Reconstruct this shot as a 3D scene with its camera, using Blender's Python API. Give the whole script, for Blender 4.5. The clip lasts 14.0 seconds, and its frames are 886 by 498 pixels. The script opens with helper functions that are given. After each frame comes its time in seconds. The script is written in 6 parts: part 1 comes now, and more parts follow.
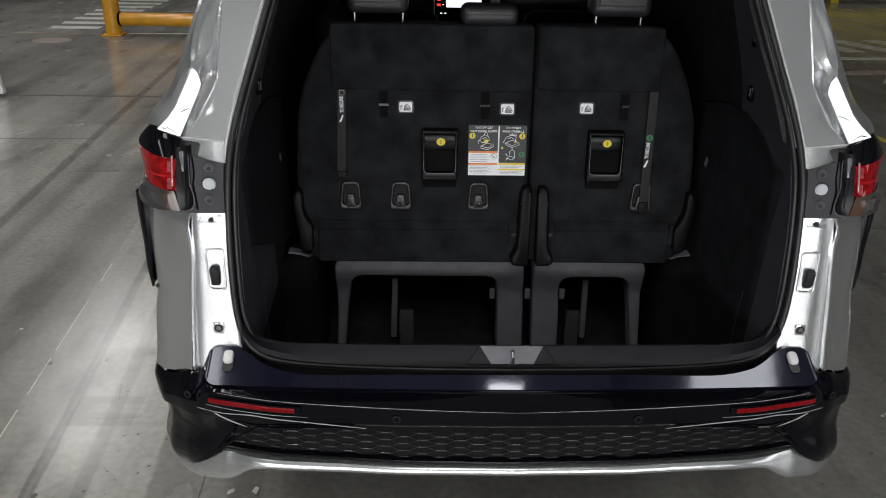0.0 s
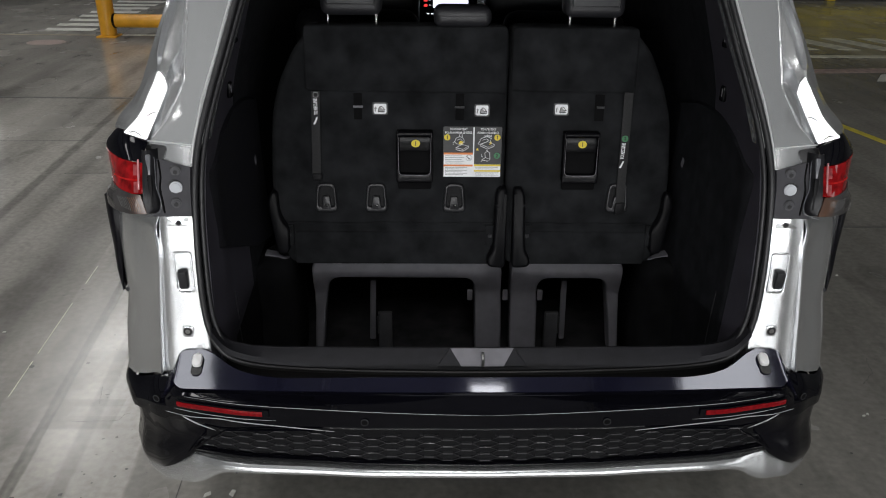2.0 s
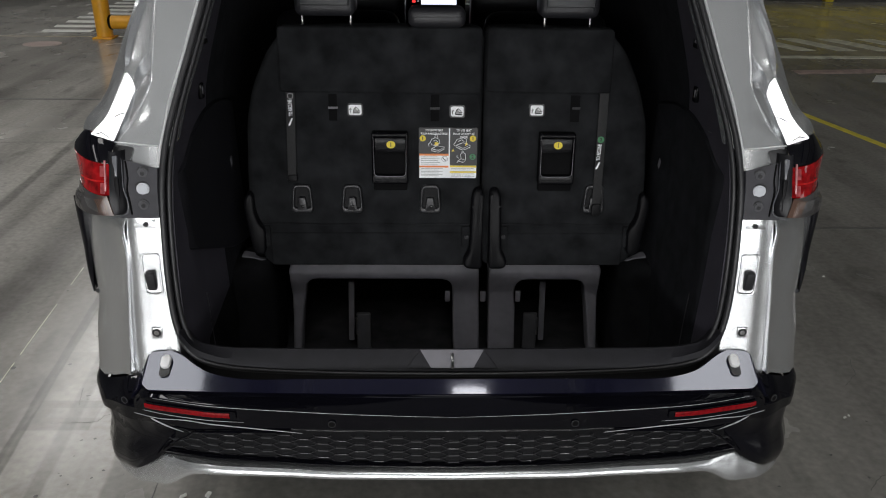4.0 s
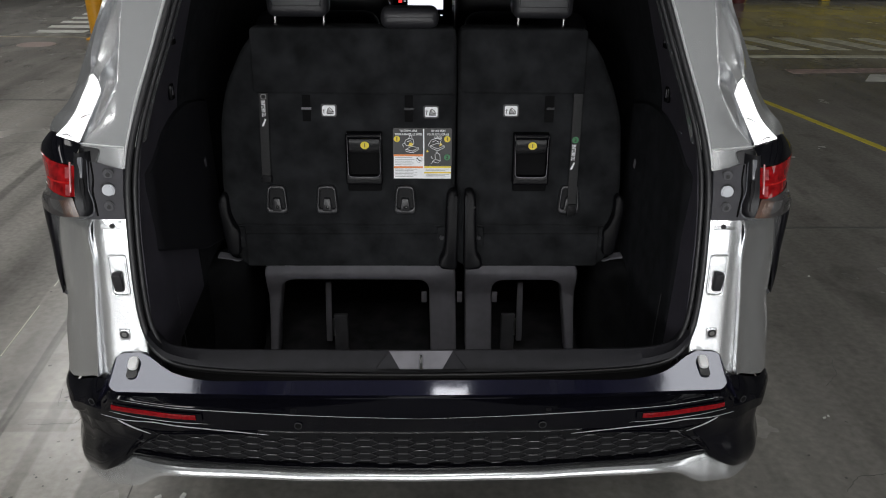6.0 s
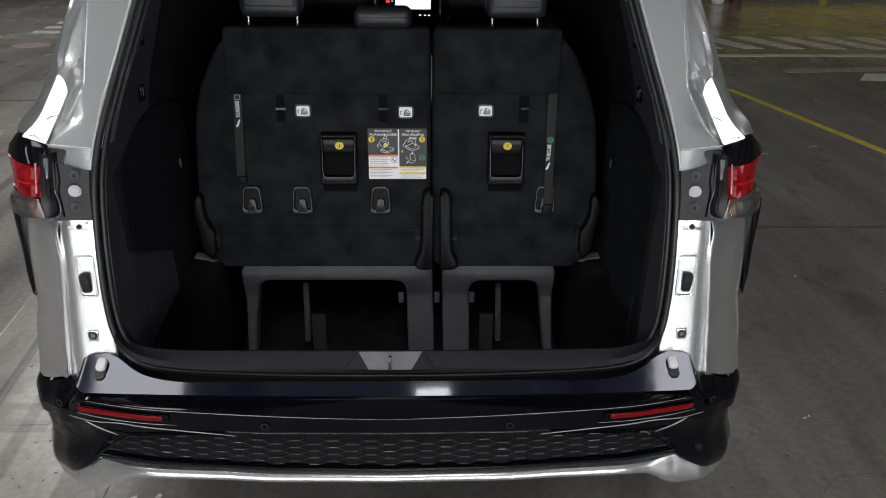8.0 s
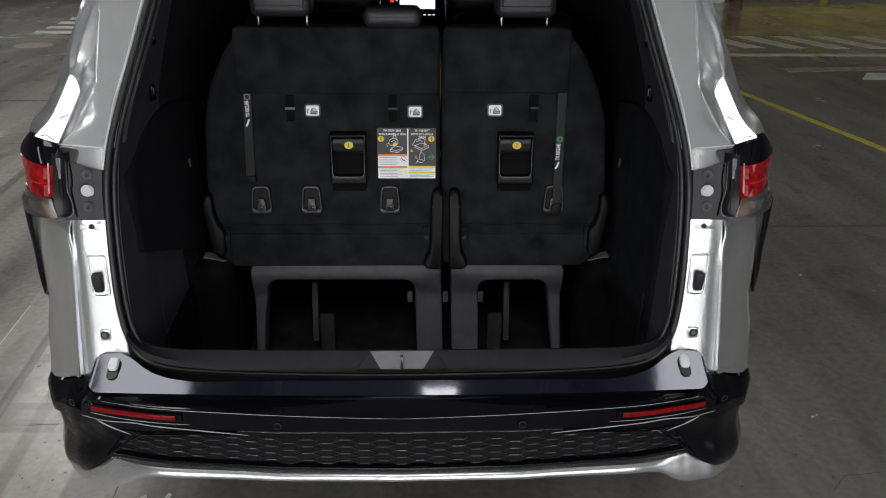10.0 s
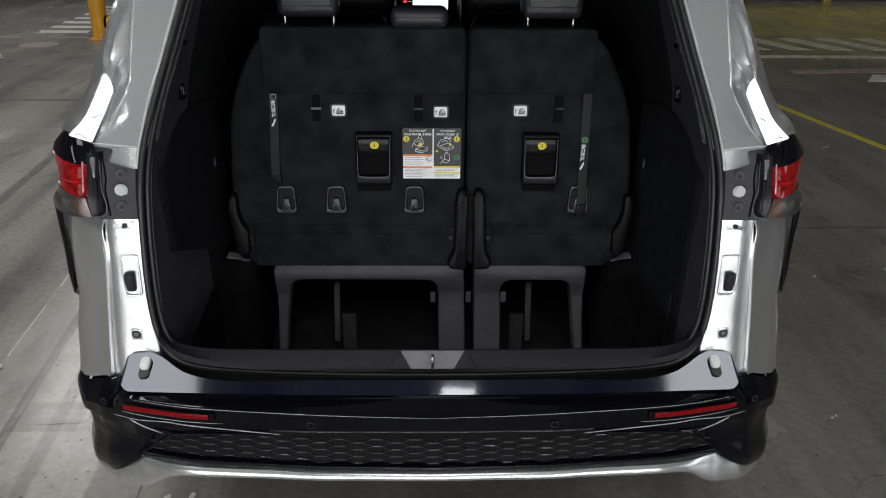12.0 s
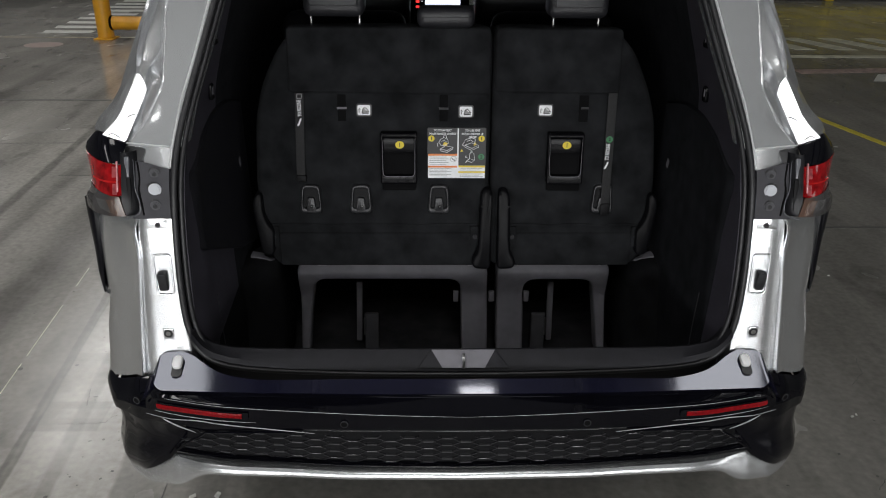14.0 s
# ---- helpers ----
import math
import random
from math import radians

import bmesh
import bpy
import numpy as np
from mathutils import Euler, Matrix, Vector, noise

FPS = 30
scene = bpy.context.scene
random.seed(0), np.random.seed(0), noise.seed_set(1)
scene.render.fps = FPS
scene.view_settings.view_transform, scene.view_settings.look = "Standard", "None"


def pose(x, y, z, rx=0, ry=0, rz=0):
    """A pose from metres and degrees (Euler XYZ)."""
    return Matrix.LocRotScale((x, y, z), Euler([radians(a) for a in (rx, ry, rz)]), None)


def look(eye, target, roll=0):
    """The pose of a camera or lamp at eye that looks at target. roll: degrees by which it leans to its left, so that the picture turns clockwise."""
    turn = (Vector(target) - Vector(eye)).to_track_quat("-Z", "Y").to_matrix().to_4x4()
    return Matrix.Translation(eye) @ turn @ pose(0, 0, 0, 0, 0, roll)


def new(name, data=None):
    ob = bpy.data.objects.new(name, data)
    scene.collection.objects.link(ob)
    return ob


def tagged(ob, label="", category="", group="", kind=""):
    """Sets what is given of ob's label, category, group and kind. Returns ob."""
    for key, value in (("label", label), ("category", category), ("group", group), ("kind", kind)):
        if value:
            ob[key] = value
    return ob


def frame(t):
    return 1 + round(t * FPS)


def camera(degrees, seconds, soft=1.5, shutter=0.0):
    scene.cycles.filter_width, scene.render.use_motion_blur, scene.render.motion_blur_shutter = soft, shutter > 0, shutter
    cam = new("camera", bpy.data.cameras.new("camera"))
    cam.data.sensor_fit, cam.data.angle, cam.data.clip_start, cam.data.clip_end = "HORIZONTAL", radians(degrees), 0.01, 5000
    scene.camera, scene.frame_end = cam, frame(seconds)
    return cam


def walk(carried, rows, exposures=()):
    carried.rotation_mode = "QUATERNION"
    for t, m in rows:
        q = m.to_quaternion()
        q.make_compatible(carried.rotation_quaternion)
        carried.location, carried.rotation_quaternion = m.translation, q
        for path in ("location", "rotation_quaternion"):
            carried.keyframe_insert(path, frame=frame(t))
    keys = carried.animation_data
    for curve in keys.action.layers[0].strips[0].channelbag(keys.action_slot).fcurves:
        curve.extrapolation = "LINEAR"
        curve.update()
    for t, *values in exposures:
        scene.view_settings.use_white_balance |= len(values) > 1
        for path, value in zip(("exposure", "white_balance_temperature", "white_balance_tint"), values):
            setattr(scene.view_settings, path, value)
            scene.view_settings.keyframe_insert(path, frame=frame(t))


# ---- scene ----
cam = camera(60.0, 14.0, soft=1.0)
PATH = [
    (0, (-0.244, 0.076, 1.745), (-0.182, 1.896, 0.917), 1.2),
    (0.5, (-0.223, 0.079, 1.748), (-0.162, 1.897, 0.918), 1.2),
    (1, (-0.203, 0.079, 1.75), (-0.142, 1.897, 0.92), 1.1),
    (1.5, (-0.181, 0.079, 1.75), (-0.122, 1.899, 0.922), 1.0),
    (2, (-0.161, 0.08, 1.751), (-0.103, 1.9, 0.922), 0.9),
    (2.5, (-0.139, 0.081, 1.751), (-0.083, 1.901, 0.923), 0.9),
    (3, (-0.118, 0.081, 1.751), (-0.064, 1.901, 0.924), 0.9),
    (5.5, (-0.015, 0.084, 1.752), (0.037, 1.905, 0.926), 0.7),
    (6, (0.006, 0.085, 1.753), (0.057, 1.906, 0.926), 0.7),
    (6.5, (0.028, 0.086, 1.753), (0.077, 1.907, 0.927), 0.6),
    (7, (0.05, 0.085, 1.752), (0.097, 1.907, 0.927), 0.6),
    (7.5, (0.071, 0.086, 1.754), (0.117, 1.906, 0.927), 0.6),
    (8.1, (0.095, 0.087, 1.754), (0.141, 1.907, 0.927), 0.55),
    (8.62, (0.109, 0.087, 1.754), (0.155, 1.907, 0.927), 0.55),
    (9.14, (0.095, 0.087, 1.754), (0.141, 1.907, 0.926), 0.55),
    (10, (0.06, 0.086, 1.753), (0.107, 1.907, 0.925), 0.5),
    (10.5, (0.039, 0.086, 1.752), (0.087, 1.907, 0.926), 0.5),
    (11, (0.017, 0.085, 1.753), (0.067, 1.906, 0.926), 0.6),
    (11.5, (-0.003, 0.085, 1.753), (0.047, 1.905, 0.926), 0.6),
    (12, (-0.024, 0.084, 1.752), (0.027, 1.905, 0.926), 0.7),
    (12.5, (-0.045, 0.084, 1.752), (0.007, 1.904, 0.926), 0.7),
    (13, (-0.065, 0.083, 1.753), (-0.013, 1.904, 0.926), 0.7),
    (13.5, (-0.086, 0.082, 1.751), (-0.033, 1.903, 0.926), 0.7),
    (14, (-0.107, 0.081, 1.751), (-0.053, 1.902, 0.925), 0.7),
]
walk(cam, [(t, look(eye, target, roll)) for t, eye, target, roll in PATH])

# ---- light ----
scene.view_settings.exposure = 0.2
world = bpy.data.worlds.new("hall_air")
scene.world = world
world.use_nodes = True
world.node_tree.nodes["Background"].inputs[0].default_value = (0.75, 0.8, 0.78, 1)
world.node_tree.nodes["Background"].inputs[1].default_value = 0.06


def area(name, at, target, sx, sy, power, colour=(1.0, 0.995, 0.99)):
    d = bpy.data.lights.new(name, "AREA")
    d.shape, d.size, d.size_y, d.energy, d.color = "RECTANGLE", sx, sy, power, colour
    ob = new(name, d)
    ob.matrix_basis = look(at, target)
    return ob


# unseen rows of ceiling tubes over the lit bays
LAMPS = [(-2.75, 2.5, 62, 4.0, 0.9), (2.9, 1.6, 26, 1.5, 0.9), (0.1, -3.9, 85, 4.0, 1.7), (-5.6, -1.5, 60, 4.0, 0.9), (-5.6, 5.0, 100, 4.0, 0.9), (-5.6, 11.5, 125, 4.0, 0.9), (13.5, 13.6, 110, 4.0, 0.9)]
for lx, ly, power, length, broad in LAMPS:
    area("ceiling_lamp_light", (lx, ly, 5.9), (lx, ly + 0.001, 0), broad, length, power, (1.0, 0.99, 0.985))
# added area lights for the brightness behind the camera and on the right
area("rear_fill_light", (-0.9, -11.0, 2.05), (-0.3, 2.0, 1.0), 17.0, 1.7, 860, (0.98, 0.99, 1.0))
area("side_fill_light", (14.0, -6.5, 2.4), (0.8, 1.7, 0.6), 6.0, 2.4, 115, (0.98, 0.99, 1.0))

# ---- materials ----


def mat(name, colour, rough=0.5, metal=0.0, spec=0.5, coat=0.0, scale=0.0, amount=0.0, bump=0.0, bump_scale=200.0, rough_var=0.0, emit=None, strength=0.0):
    m = bpy.data.materials.new(name)
    m.use_nodes = True
    nt = m.node_tree
    b = nt.nodes["Principled BSDF"]
    b.inputs["Base Color"].default_value = (*colour, 1)
    b.inputs["Roughness"].default_value = rough
    b.inputs["Metallic"].default_value = metal
    b.inputs["Specular IOR Level"].default_value = spec
    b.inputs["Coat Weight"].default_value = coat
    b.inputs["Coat Roughness"].default_value = 0.04
    if emit:
        b.inputs["Emission Color"].default_value = (*emit, 1)
        b.inputs["Emission Strength"].default_value = strength
    if scale or bump:
        geo = nt.nodes.new("ShaderNodeNewGeometry")
    if scale:
        n = nt.nodes.new("ShaderNodeTexNoise")
        n.inputs["Scale"].default_value = scale
        n.inputs["Detail"].default_value = 6
        nt.links.new(geo.outputs["Position"], n.inputs["Vector"])
        r = nt.nodes.new("ShaderNodeMapRange")
        r.inputs["From Min"].default_value, r.inputs["From Max"].default_value = 0.3, 0.7
        r.inputs["To Min"].default_value, r.inputs["To Max"].default_value = 1 - amount, 1 + amount
        nt.links.new(n.outputs["Fac"], r.inputs["Value"])
        mul = nt.nodes.new("ShaderNodeVectorMath")
        mul.operation = "SCALE"
        mul.inputs[0].default_value = colour
        nt.links.new(r.outputs[0], mul.inputs["Scale"])
        nt.links.new(mul.outputs[0], b.inputs["Base Color"])
        if rough_var:
            r2 = nt.nodes.new("ShaderNodeMapRange")
            r2.inputs["From Min"].default_value, r2.inputs["From Max"].default_value = 0.3, 0.7
            r2.inputs["To Min"].default_value, r2.inputs["To Max"].default_value = rough - rough_var, rough + rough_var
            nt.links.new(n.outputs["Fac"], r2.inputs["Value"])
            nt.links.new(r2.outputs[0], b.inputs["Roughness"])
    if bump:
        n2 = nt.nodes.new("ShaderNodeTexNoise")
        n2.inputs["Scale"].default_value = bump_scale
        n2.inputs["Detail"].default_value = 3
        nt.links.new(geo.outputs["Position"], n2.inputs["Vector"])
        bp = nt.nodes.new("ShaderNodeBump")
        bp.inputs["Strength"].default_value = bump
        bp.inputs["Distance"].default_value = 0.002
        nt.links.new(n2.outputs["Fac"], bp.inputs["Height"])
        nt.links.new(bp.outputs[0], b.inputs["Normal"])
    return m


SILVER = mat("silver_paint", (0.65, 0.662, 0.674), 0.24, 0.84, coat=0.4, scale=900, amount=0.06)
GLOSS = mat("gloss_black_paint", (0.003, 0.003, 0.005), 0.05, 0.0, spec=0.30, coat=0.0, scale=3, amount=0.2)
DECK = mat("gloss_navy_paint", (0.007, 0.007, 0.017), 0.07, coat=0.15, scale=3, amount=0.2, bump=0.22, bump_scale=7)
DECK.node_tree.nodes["Principled BSDF"].inputs["Specular Tint"].default_value = (0.84, 0.88, 1.0, 1)
MATTE = mat("matte_black_plastic", (0.005, 0.005, 0.006), 0.55, spec=0.2, scale=25, amount=0.2)
VOID = mat("deep_black_recess", (0.005, 0.005, 0.0055), 0.8, spec=0.08, scale=30, amount=0.2)
PLASTIC = mat("grained_black_plastic", (0.018, 0.018, 0.021), 0.5, scale=30, amount=0.15, bump=0.35, bump_scale=1500)
GREYPLAS = mat("dark_grey_plastic", (0.155, 0.152, 0.170), 0.5, scale=25, amount=0.12, bump=0.3, bump_scale=1500)
GATETRIM = mat("grey_gate_trim", (0.30, 0.30, 0.32), 0.5, scale=25, amount=0.12, bump=0.3, bump_scale=1500)
TRIMPLAS = mat("trim_plastic", (0.046, 0.043, 0.056), 0.55, scale=12, amount=0.2, bump=0.4, bump_scale=1200)
BEAD = mat("pale_seam_highlight", (0.66, 0.67, 0.68), 0.3, 0.3, coat=0.3, scale=60, amount=0.08)
SILL = mat("grained_sill_plastic", (0.013, 0.013, 0.016), 0.5, spec=0.26, scale=30, amount=0.2, bump=0.35, bump_scale=1500)
PIANO = mat("piano_black_plastic", (0.004, 0.004, 0.005), 0.2, spec=0.11, scale=25, amount=0.2)
ARMPLAS = mat("dark_arm_plastic", (0.005, 0.005, 0.006), 0.36, spec=0.13, scale=25, amount=0.2, bump=0.2, bump_scale=1500)
BARRIER = mat("barrier_yellow_paint", (0.62, 0.50, 0.03), 0.4, coat=0.2, scale=5, amount=0.15)
RUBBER = mat("seal_rubber", (0.018, 0.018, 0.020), 0.42, scale=20, amount=0.2)
CARPET = mat("black_carpet", (0.019, 0.019, 0.020), 0.95, spec=0.15, scale=18, amount=0.45, bump=0.8, bump_scale=900)
FELT = mat("seat_back_carpet", (0.0152, 0.0160, 0.0175), 0.95, spec=0.15, scale=14, amount=0.5, bump=0.8, bump_scale=1100)
LINING = mat("dark_side_carpet", (0.0145, 0.0152, 0.0178), 0.95, spec=0.12, scale=18, amount=0.35, bump=0.7, bump_scale=900)
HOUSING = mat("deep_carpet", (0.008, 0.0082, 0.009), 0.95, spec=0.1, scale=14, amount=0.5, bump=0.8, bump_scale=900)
WELL = mat("well_carpet", (0.026, 0.026, 0.028), 0.95, spec=0.12, scale=14, amount=0.4, bump=0.7, bump_scale=900)
LEATHER = mat("black_leather", (0.02, 0.02, 0.023), 0.38, scale=40, amount=0.15, bump=0.4, bump_scale=500)
CHROME = mat("chrome", (0.8, 0.8, 0.8), 0.12, 1.0, scale=5, amount=0.03)
STEEL = mat("bare_steel", (0.45, 0.45, 0.45), 0.3, 1.0, scale=60, amount=0.1)
REDLENS = mat("red_lens", (0.24, 0.006, 0.008), 0.06, spec=0.4, coat=0.0, scale=45, amount=0.55)
REFLECT = mat("red_reflector", (0.20, 0.004, 0.007), 0.2, spec=0.2, coat=0.0, scale=120, amount=0.35)
# pale grey that paints the highlights on bumper ridges and the lens rim
EDGE = mat("edge_highlight", (0.4, 0.4, 0.41), 0.25, scale=40, amount=0.3)
CLEARLENS = mat("clear_lens", (0.045, 0.043, 0.043), 0.08, 0.0, spec=0.35, coat=0.0, scale=14, amount=0.4)
BOSS = mat("screw_boss_plastic", (0.075, 0.075, 0.082), 0.45, scale=40, amount=0.12)
BRACKET = mat("grey_bracket_plastic", (0.036, 0.035, 0.042), 0.5, scale=30, amount=0.15, bump=0.35, bump_scale=1500)
nt_ = CLEARLENS.node_tree
sep_ = nt_.nodes.new("ShaderNodeSeparateXYZ")
nt_.links.new(nt_.nodes.new("ShaderNodeNewGeometry").outputs["Position"], sep_.inputs[0])
abs_ = nt_.nodes.new("ShaderNodeMath")
abs_.operation = "ABSOLUTE"
nt_.links.new(sep_.outputs[0], abs_.inputs[0])
ramp_ = nt_.nodes.new("ShaderNodeMapRange")
for key_, val_ in zip(("From Min", "From Max", "To Min", "To Max"), (0.836, 0.866, 1.0, 0.0)):
    ramp_.inputs[key_].default_value = val_
nt_.links.new(abs_.outputs[0], ramp_.inputs["Value"])
mix_ = nt_.nodes.new("ShaderNodeMix")
mix_.data_type = "RGBA"
nt_.links.new(ramp_.outputs[0], mix_.inputs[0])
nt_.links.new(nt_.nodes["Principled BSDF"].inputs["Base Color"].links[0].from_socket, mix_.inputs[6])
mix_.inputs[7].default_value = (0.10, 0.06, 0.045, 1)  # amber bulb chamber behind the lens
nt_.links.new(mix_.outputs[2], nt_.nodes["Principled BSDF"].inputs["Base Color"])
SMOKE = mat("smoked_housing", (0.012, 0.012, 0.014), 0.3, spec=0.22, scale=30, amount=0.3)
WHITEPLAS = mat("white_plastic", (0.8, 0.8, 0.8), 0.4, scale=30, amount=0.05)
CAPPLAS = mat("pale_cap_plastic", (0.60, 0.62, 0.66), 0.35, scale=40, amount=0.06)
YELLOW = mat("yellow_paint", (0.75, 0.36, 0.02), 0.35, coat=0.3, scale=6, amount=0.12)
GLASS_DARK = mat("privacy_glass", (0.01, 0.011, 0.012), 0.04, coat=1.0, scale=1, amount=0.1)
TYRE = mat("tyre_rubber", (0.02, 0.02, 0.02), 0.8, scale=30, amount=0.2)
WALLPAINT = mat("wall_paint", (0.26, 0.265, 0.26), 0.7, scale=2, amount=0.12)
CEILPAINT = mat("ceiling_paint", (0.42, 0.43, 0.43), 0.8, scale=1.5, amount=0.12)
LAMPGLOW = mat("lamp_glow", (1, 1, 1), 0.5, emit=(1, 0.98, 0.93), strength=0.8)

# ---- mesh helpers ----


def part(name, bm, material, parent=None, label="", smooth=True, basis=None, sharp=38):
    """Links a bmesh (or a mesh) as one object under a thing or a part."""
    if isinstance(bm, bpy.types.Mesh):
        me = bm
    else:
        bmesh.ops.recalc_face_normals(bm, faces=bm.faces)
        me = bpy.data.meshes.new(name)
        bm.to_mesh(me)
        bm.free()
        me.materials.append(material)
        if smooth:
            me.shade_smooth()
            me.set_sharp_from_angle(angle=radians(sharp))
    ob = new(name, me)
    if basis is not None:
        ob.matrix_basis = basis
    if parent is not None:
        ob.parent = parent
        if parent.type == "EMPTY":
            ob.matrix_parent_inverse = parent.matrix_basis.inverted()
        elif parent.parent is None:
            ob.matrix_parent_inverse = parent.matrix_basis.inverted()
    if label:
        tagged(ob, label)
    return ob


def thing(name, x, y, z, label, category, group="", kind=""):
    ob = new(name)
    ob.matrix_basis = pose(x, y, z)
    return tagged(ob, label, category, group, kind)


def interp(xs, ys):
    return lambda v: float(np.interp(v, xs, ys))


def smooth_rows(rows, n):
    """Catmull-Rom between rows of points."""
    r = [[Vector(p) for p in row] for row in rows]
    out = []
    for i in range(len(r) - 1):
        a, b, c, d = r[max(i - 1, 0)], r[i], r[i + 1], r[min(i + 2, len(r) - 1)]
        for k in range(n):
            t = k / n
            out.append([0.5 * (2 * q + (s - p) * t + (2 * p - 5 * q + 4 * s - u) * t * t + (3 * q - p - 3 * s + u) * t ** 3) for p, q, s, u in zip(a, b, c, d)])
    out.append(r[-1])
    return out


def swap(rows):
    return [list(c) for c in zip(*rows)]


def sheet(rows, thick=0.0, n=1, m=1, sx=1, closed=False):
    """A lofted sheet through rows of points, with thickness along its normals (away from its outside)."""
    rows = smooth_rows(rows, n) if n > 1 else [[Vector(p) for p in r] for r in rows]
    if m > 1:
        rows = swap(smooth_rows(swap(rows), m))
    bm = bmesh.new()
    vs = [[bm.verts.new((p[0] * sx, p[1], p[2])) for p in r] for r in rows]
    for a, b in zip(vs, vs[1:]):
        k = len(a)
        for i in range(k if closed else k - 1):
            j = (i + 1) % k
            if len({a[i], a[j], b[j], b[i]}) == 4:
                bm.faces.new((a[i], a[j], b[j], b[i]))
    if thick:
        bmesh.ops.recalc_face_normals(bm, faces=bm.faces)
        bm.normal_update()
        rim = [e for e in bm.edges if len(e.link_faces) == 1]
        twin = {v: bm.verts.new(v.co - v.normal * thick) for v in list(bm.verts)}
        for f in list(bm.faces):
            bm.faces.new([twin[v] for v in reversed(f.verts)])
        for e in rim:
            a, b = e.verts
            bm.faces.new((a, b, twin[b], twin[a]))
    return bm


def box(sx, sy, sz, at=(0, 0, 0), bevel=0.004, seg=2, turn=None):
    bm = bmesh.new()
    bmesh.ops.create_cube(bm, size=1)
    bmesh.ops.scale(bm, vec=(sx, sy, sz), verts=bm.verts)
    if bevel:
        bmesh.ops.bevel(bm, geom=bm.edges[:], offset=min(bevel, 0.45 * min(sx, sy, sz)), segments=seg, affect="EDGES", profile=0.5)
    if turn:
        bmesh.ops.transform(bm, matrix=pose(0, 0, 0, *turn), verts=bm.verts)
    bmesh.ops.translate(bm, vec=at, verts=bm.verts)
    return bm


def rounded(poly, r, seg=5):
    """A polygon with its corners rounded by r."""
    out = []
    n = len(poly)
    for i in range(n):
        p, a, b = Vector(poly[i]), Vector(poly[i - 1]), Vector(poly[(i + 1) % n])
        ra = min(r, 0.45 * (a - p).length)
        rb = min(r, 0.45 * (b - p).length)
        s, e = p + (a - p).normalized() * ra, p + (b - p).normalized() * rb
        for k in range(seg + 1):
            t = k / seg
            out.append((1 - t) ** 2 * s + 2 * t * (1 - t) * p + t * t * e)
    return out


def slab(poly, place, depth, bevel=0.0, seg=2, hole=None):
    """A flat shape: poly in (u, v), place(u, v, d) gives the point at depth d; d = 0 is the front. hole: an inner outline with as many points."""
    bm = bmesh.new()
    front = [bm.verts.new(place(u, v, 0)) for u, v in poly]
    back = [bm.verts.new(place(u, v, depth)) for u, v in poly]
    n = len(poly)
    edges = []
    if hole is None:
        f = bm.faces.new(front)
        bm.faces.new(back[::-1])
        edges += list(f.edges)
    else:
        fi = [bm.verts.new(place(u, v, 0)) for u, v in hole]
        bi = [bm.verts.new(place(u, v, depth)) for u, v in hole]
        for i in range(n):
            j = (i + 1) % n
            bm.faces.new((front[i], front[j], fi[j], fi[i]))
            bm.faces.new((back[i], bi[i], bi[j], back[j]))
            bm.faces.new((fi[i], fi[j], bi[j], bi[i]))
            edges += [bm.edges.get((front[i], front[j])), bm.edges.get((fi[i], fi[j]))]
    for i in range(n):
        j = (i + 1) % n
        bm.faces.new((front[i], back[i], back[j], front[j]))
    if bevel:
        bmesh.ops.recalc_face_normals(bm, faces=bm.faces)
        bmesh.ops.bevel(bm, geom=edges, offset=bevel, segments=seg, affect="EDGES", profile=0.5, clamp_overlap=True)
    return bm


def tube(path, r, seg=10, flat=1.0, up=(0, 0, 1), ends=1.0):
    """A round bar along a path; flat squeezes it across up, ends thins it towards its ends."""
    pts = [Vector(p) for p in path]
    bm = bmesh.new()
    rings = []
    for i, p in enumerate(pts):
        d = (pts[min(i + 1, len(pts) - 1)] - pts[max(i - 1, 0)]).normalized()
        side = d.cross(Vector(up))
        side = side.normalized() if side.length > 1e-4 else Vector((1, 0, 0))
        top = side.cross(d)
        q = r * (ends + (1 - ends) * math.sin(math.pi * i / (len(pts) - 1)) ** 0.7)
        rings.append([bm.verts.new(p + side * q * math.cos(a) + top * q * flat * math.sin(a)) for a in (2 * math.pi * k / seg for k in range(seg))])
    for a, b in zip(rings, rings[1:]):
        for i in range(seg):
            bm.faces.new((a[i], a[(i + 1) % seg], b[(i + 1) % seg], b[i]))
    bm.faces.new(rings[0])
    bm.faces.new(rings[-1][::-1])
    return bm


def disc(r, h, at, axis="Y", seg=20, bevel=0.0, sx=1.0):
    bm = bmesh.new()
    bmesh.ops.create_cone(bm, cap_ends=True, segments=seg, radius1=r, radius2=r, depth=h)
    bmesh.ops.scale(bm, vec=(sx, 1, 1), verts=bm.verts)
    if bevel:
        bmesh.ops.bevel(bm, geom=[e for e in bm.edges if len(e.link_faces) == 2 and any(len(f.verts) > 4 for f in e.link_faces)], offset=bevel, segments=2, affect="EDGES")
    if axis == "Y":
        bmesh.ops.transform(bm, matrix=pose(0, 0, 0, 90), verts=bm.verts)
    if axis == "X":
        bmesh.ops.transform(bm, matrix=pose(0, 0, 0, 0, 90), verts=bm.verts)
    bmesh.ops.translate(bm, vec=at, verts=bm.verts)
    return bm


def curve(points, n=8):
    return [r[0] for r in smooth_rows([[p] for p in points], n)]


# ---- hall ----


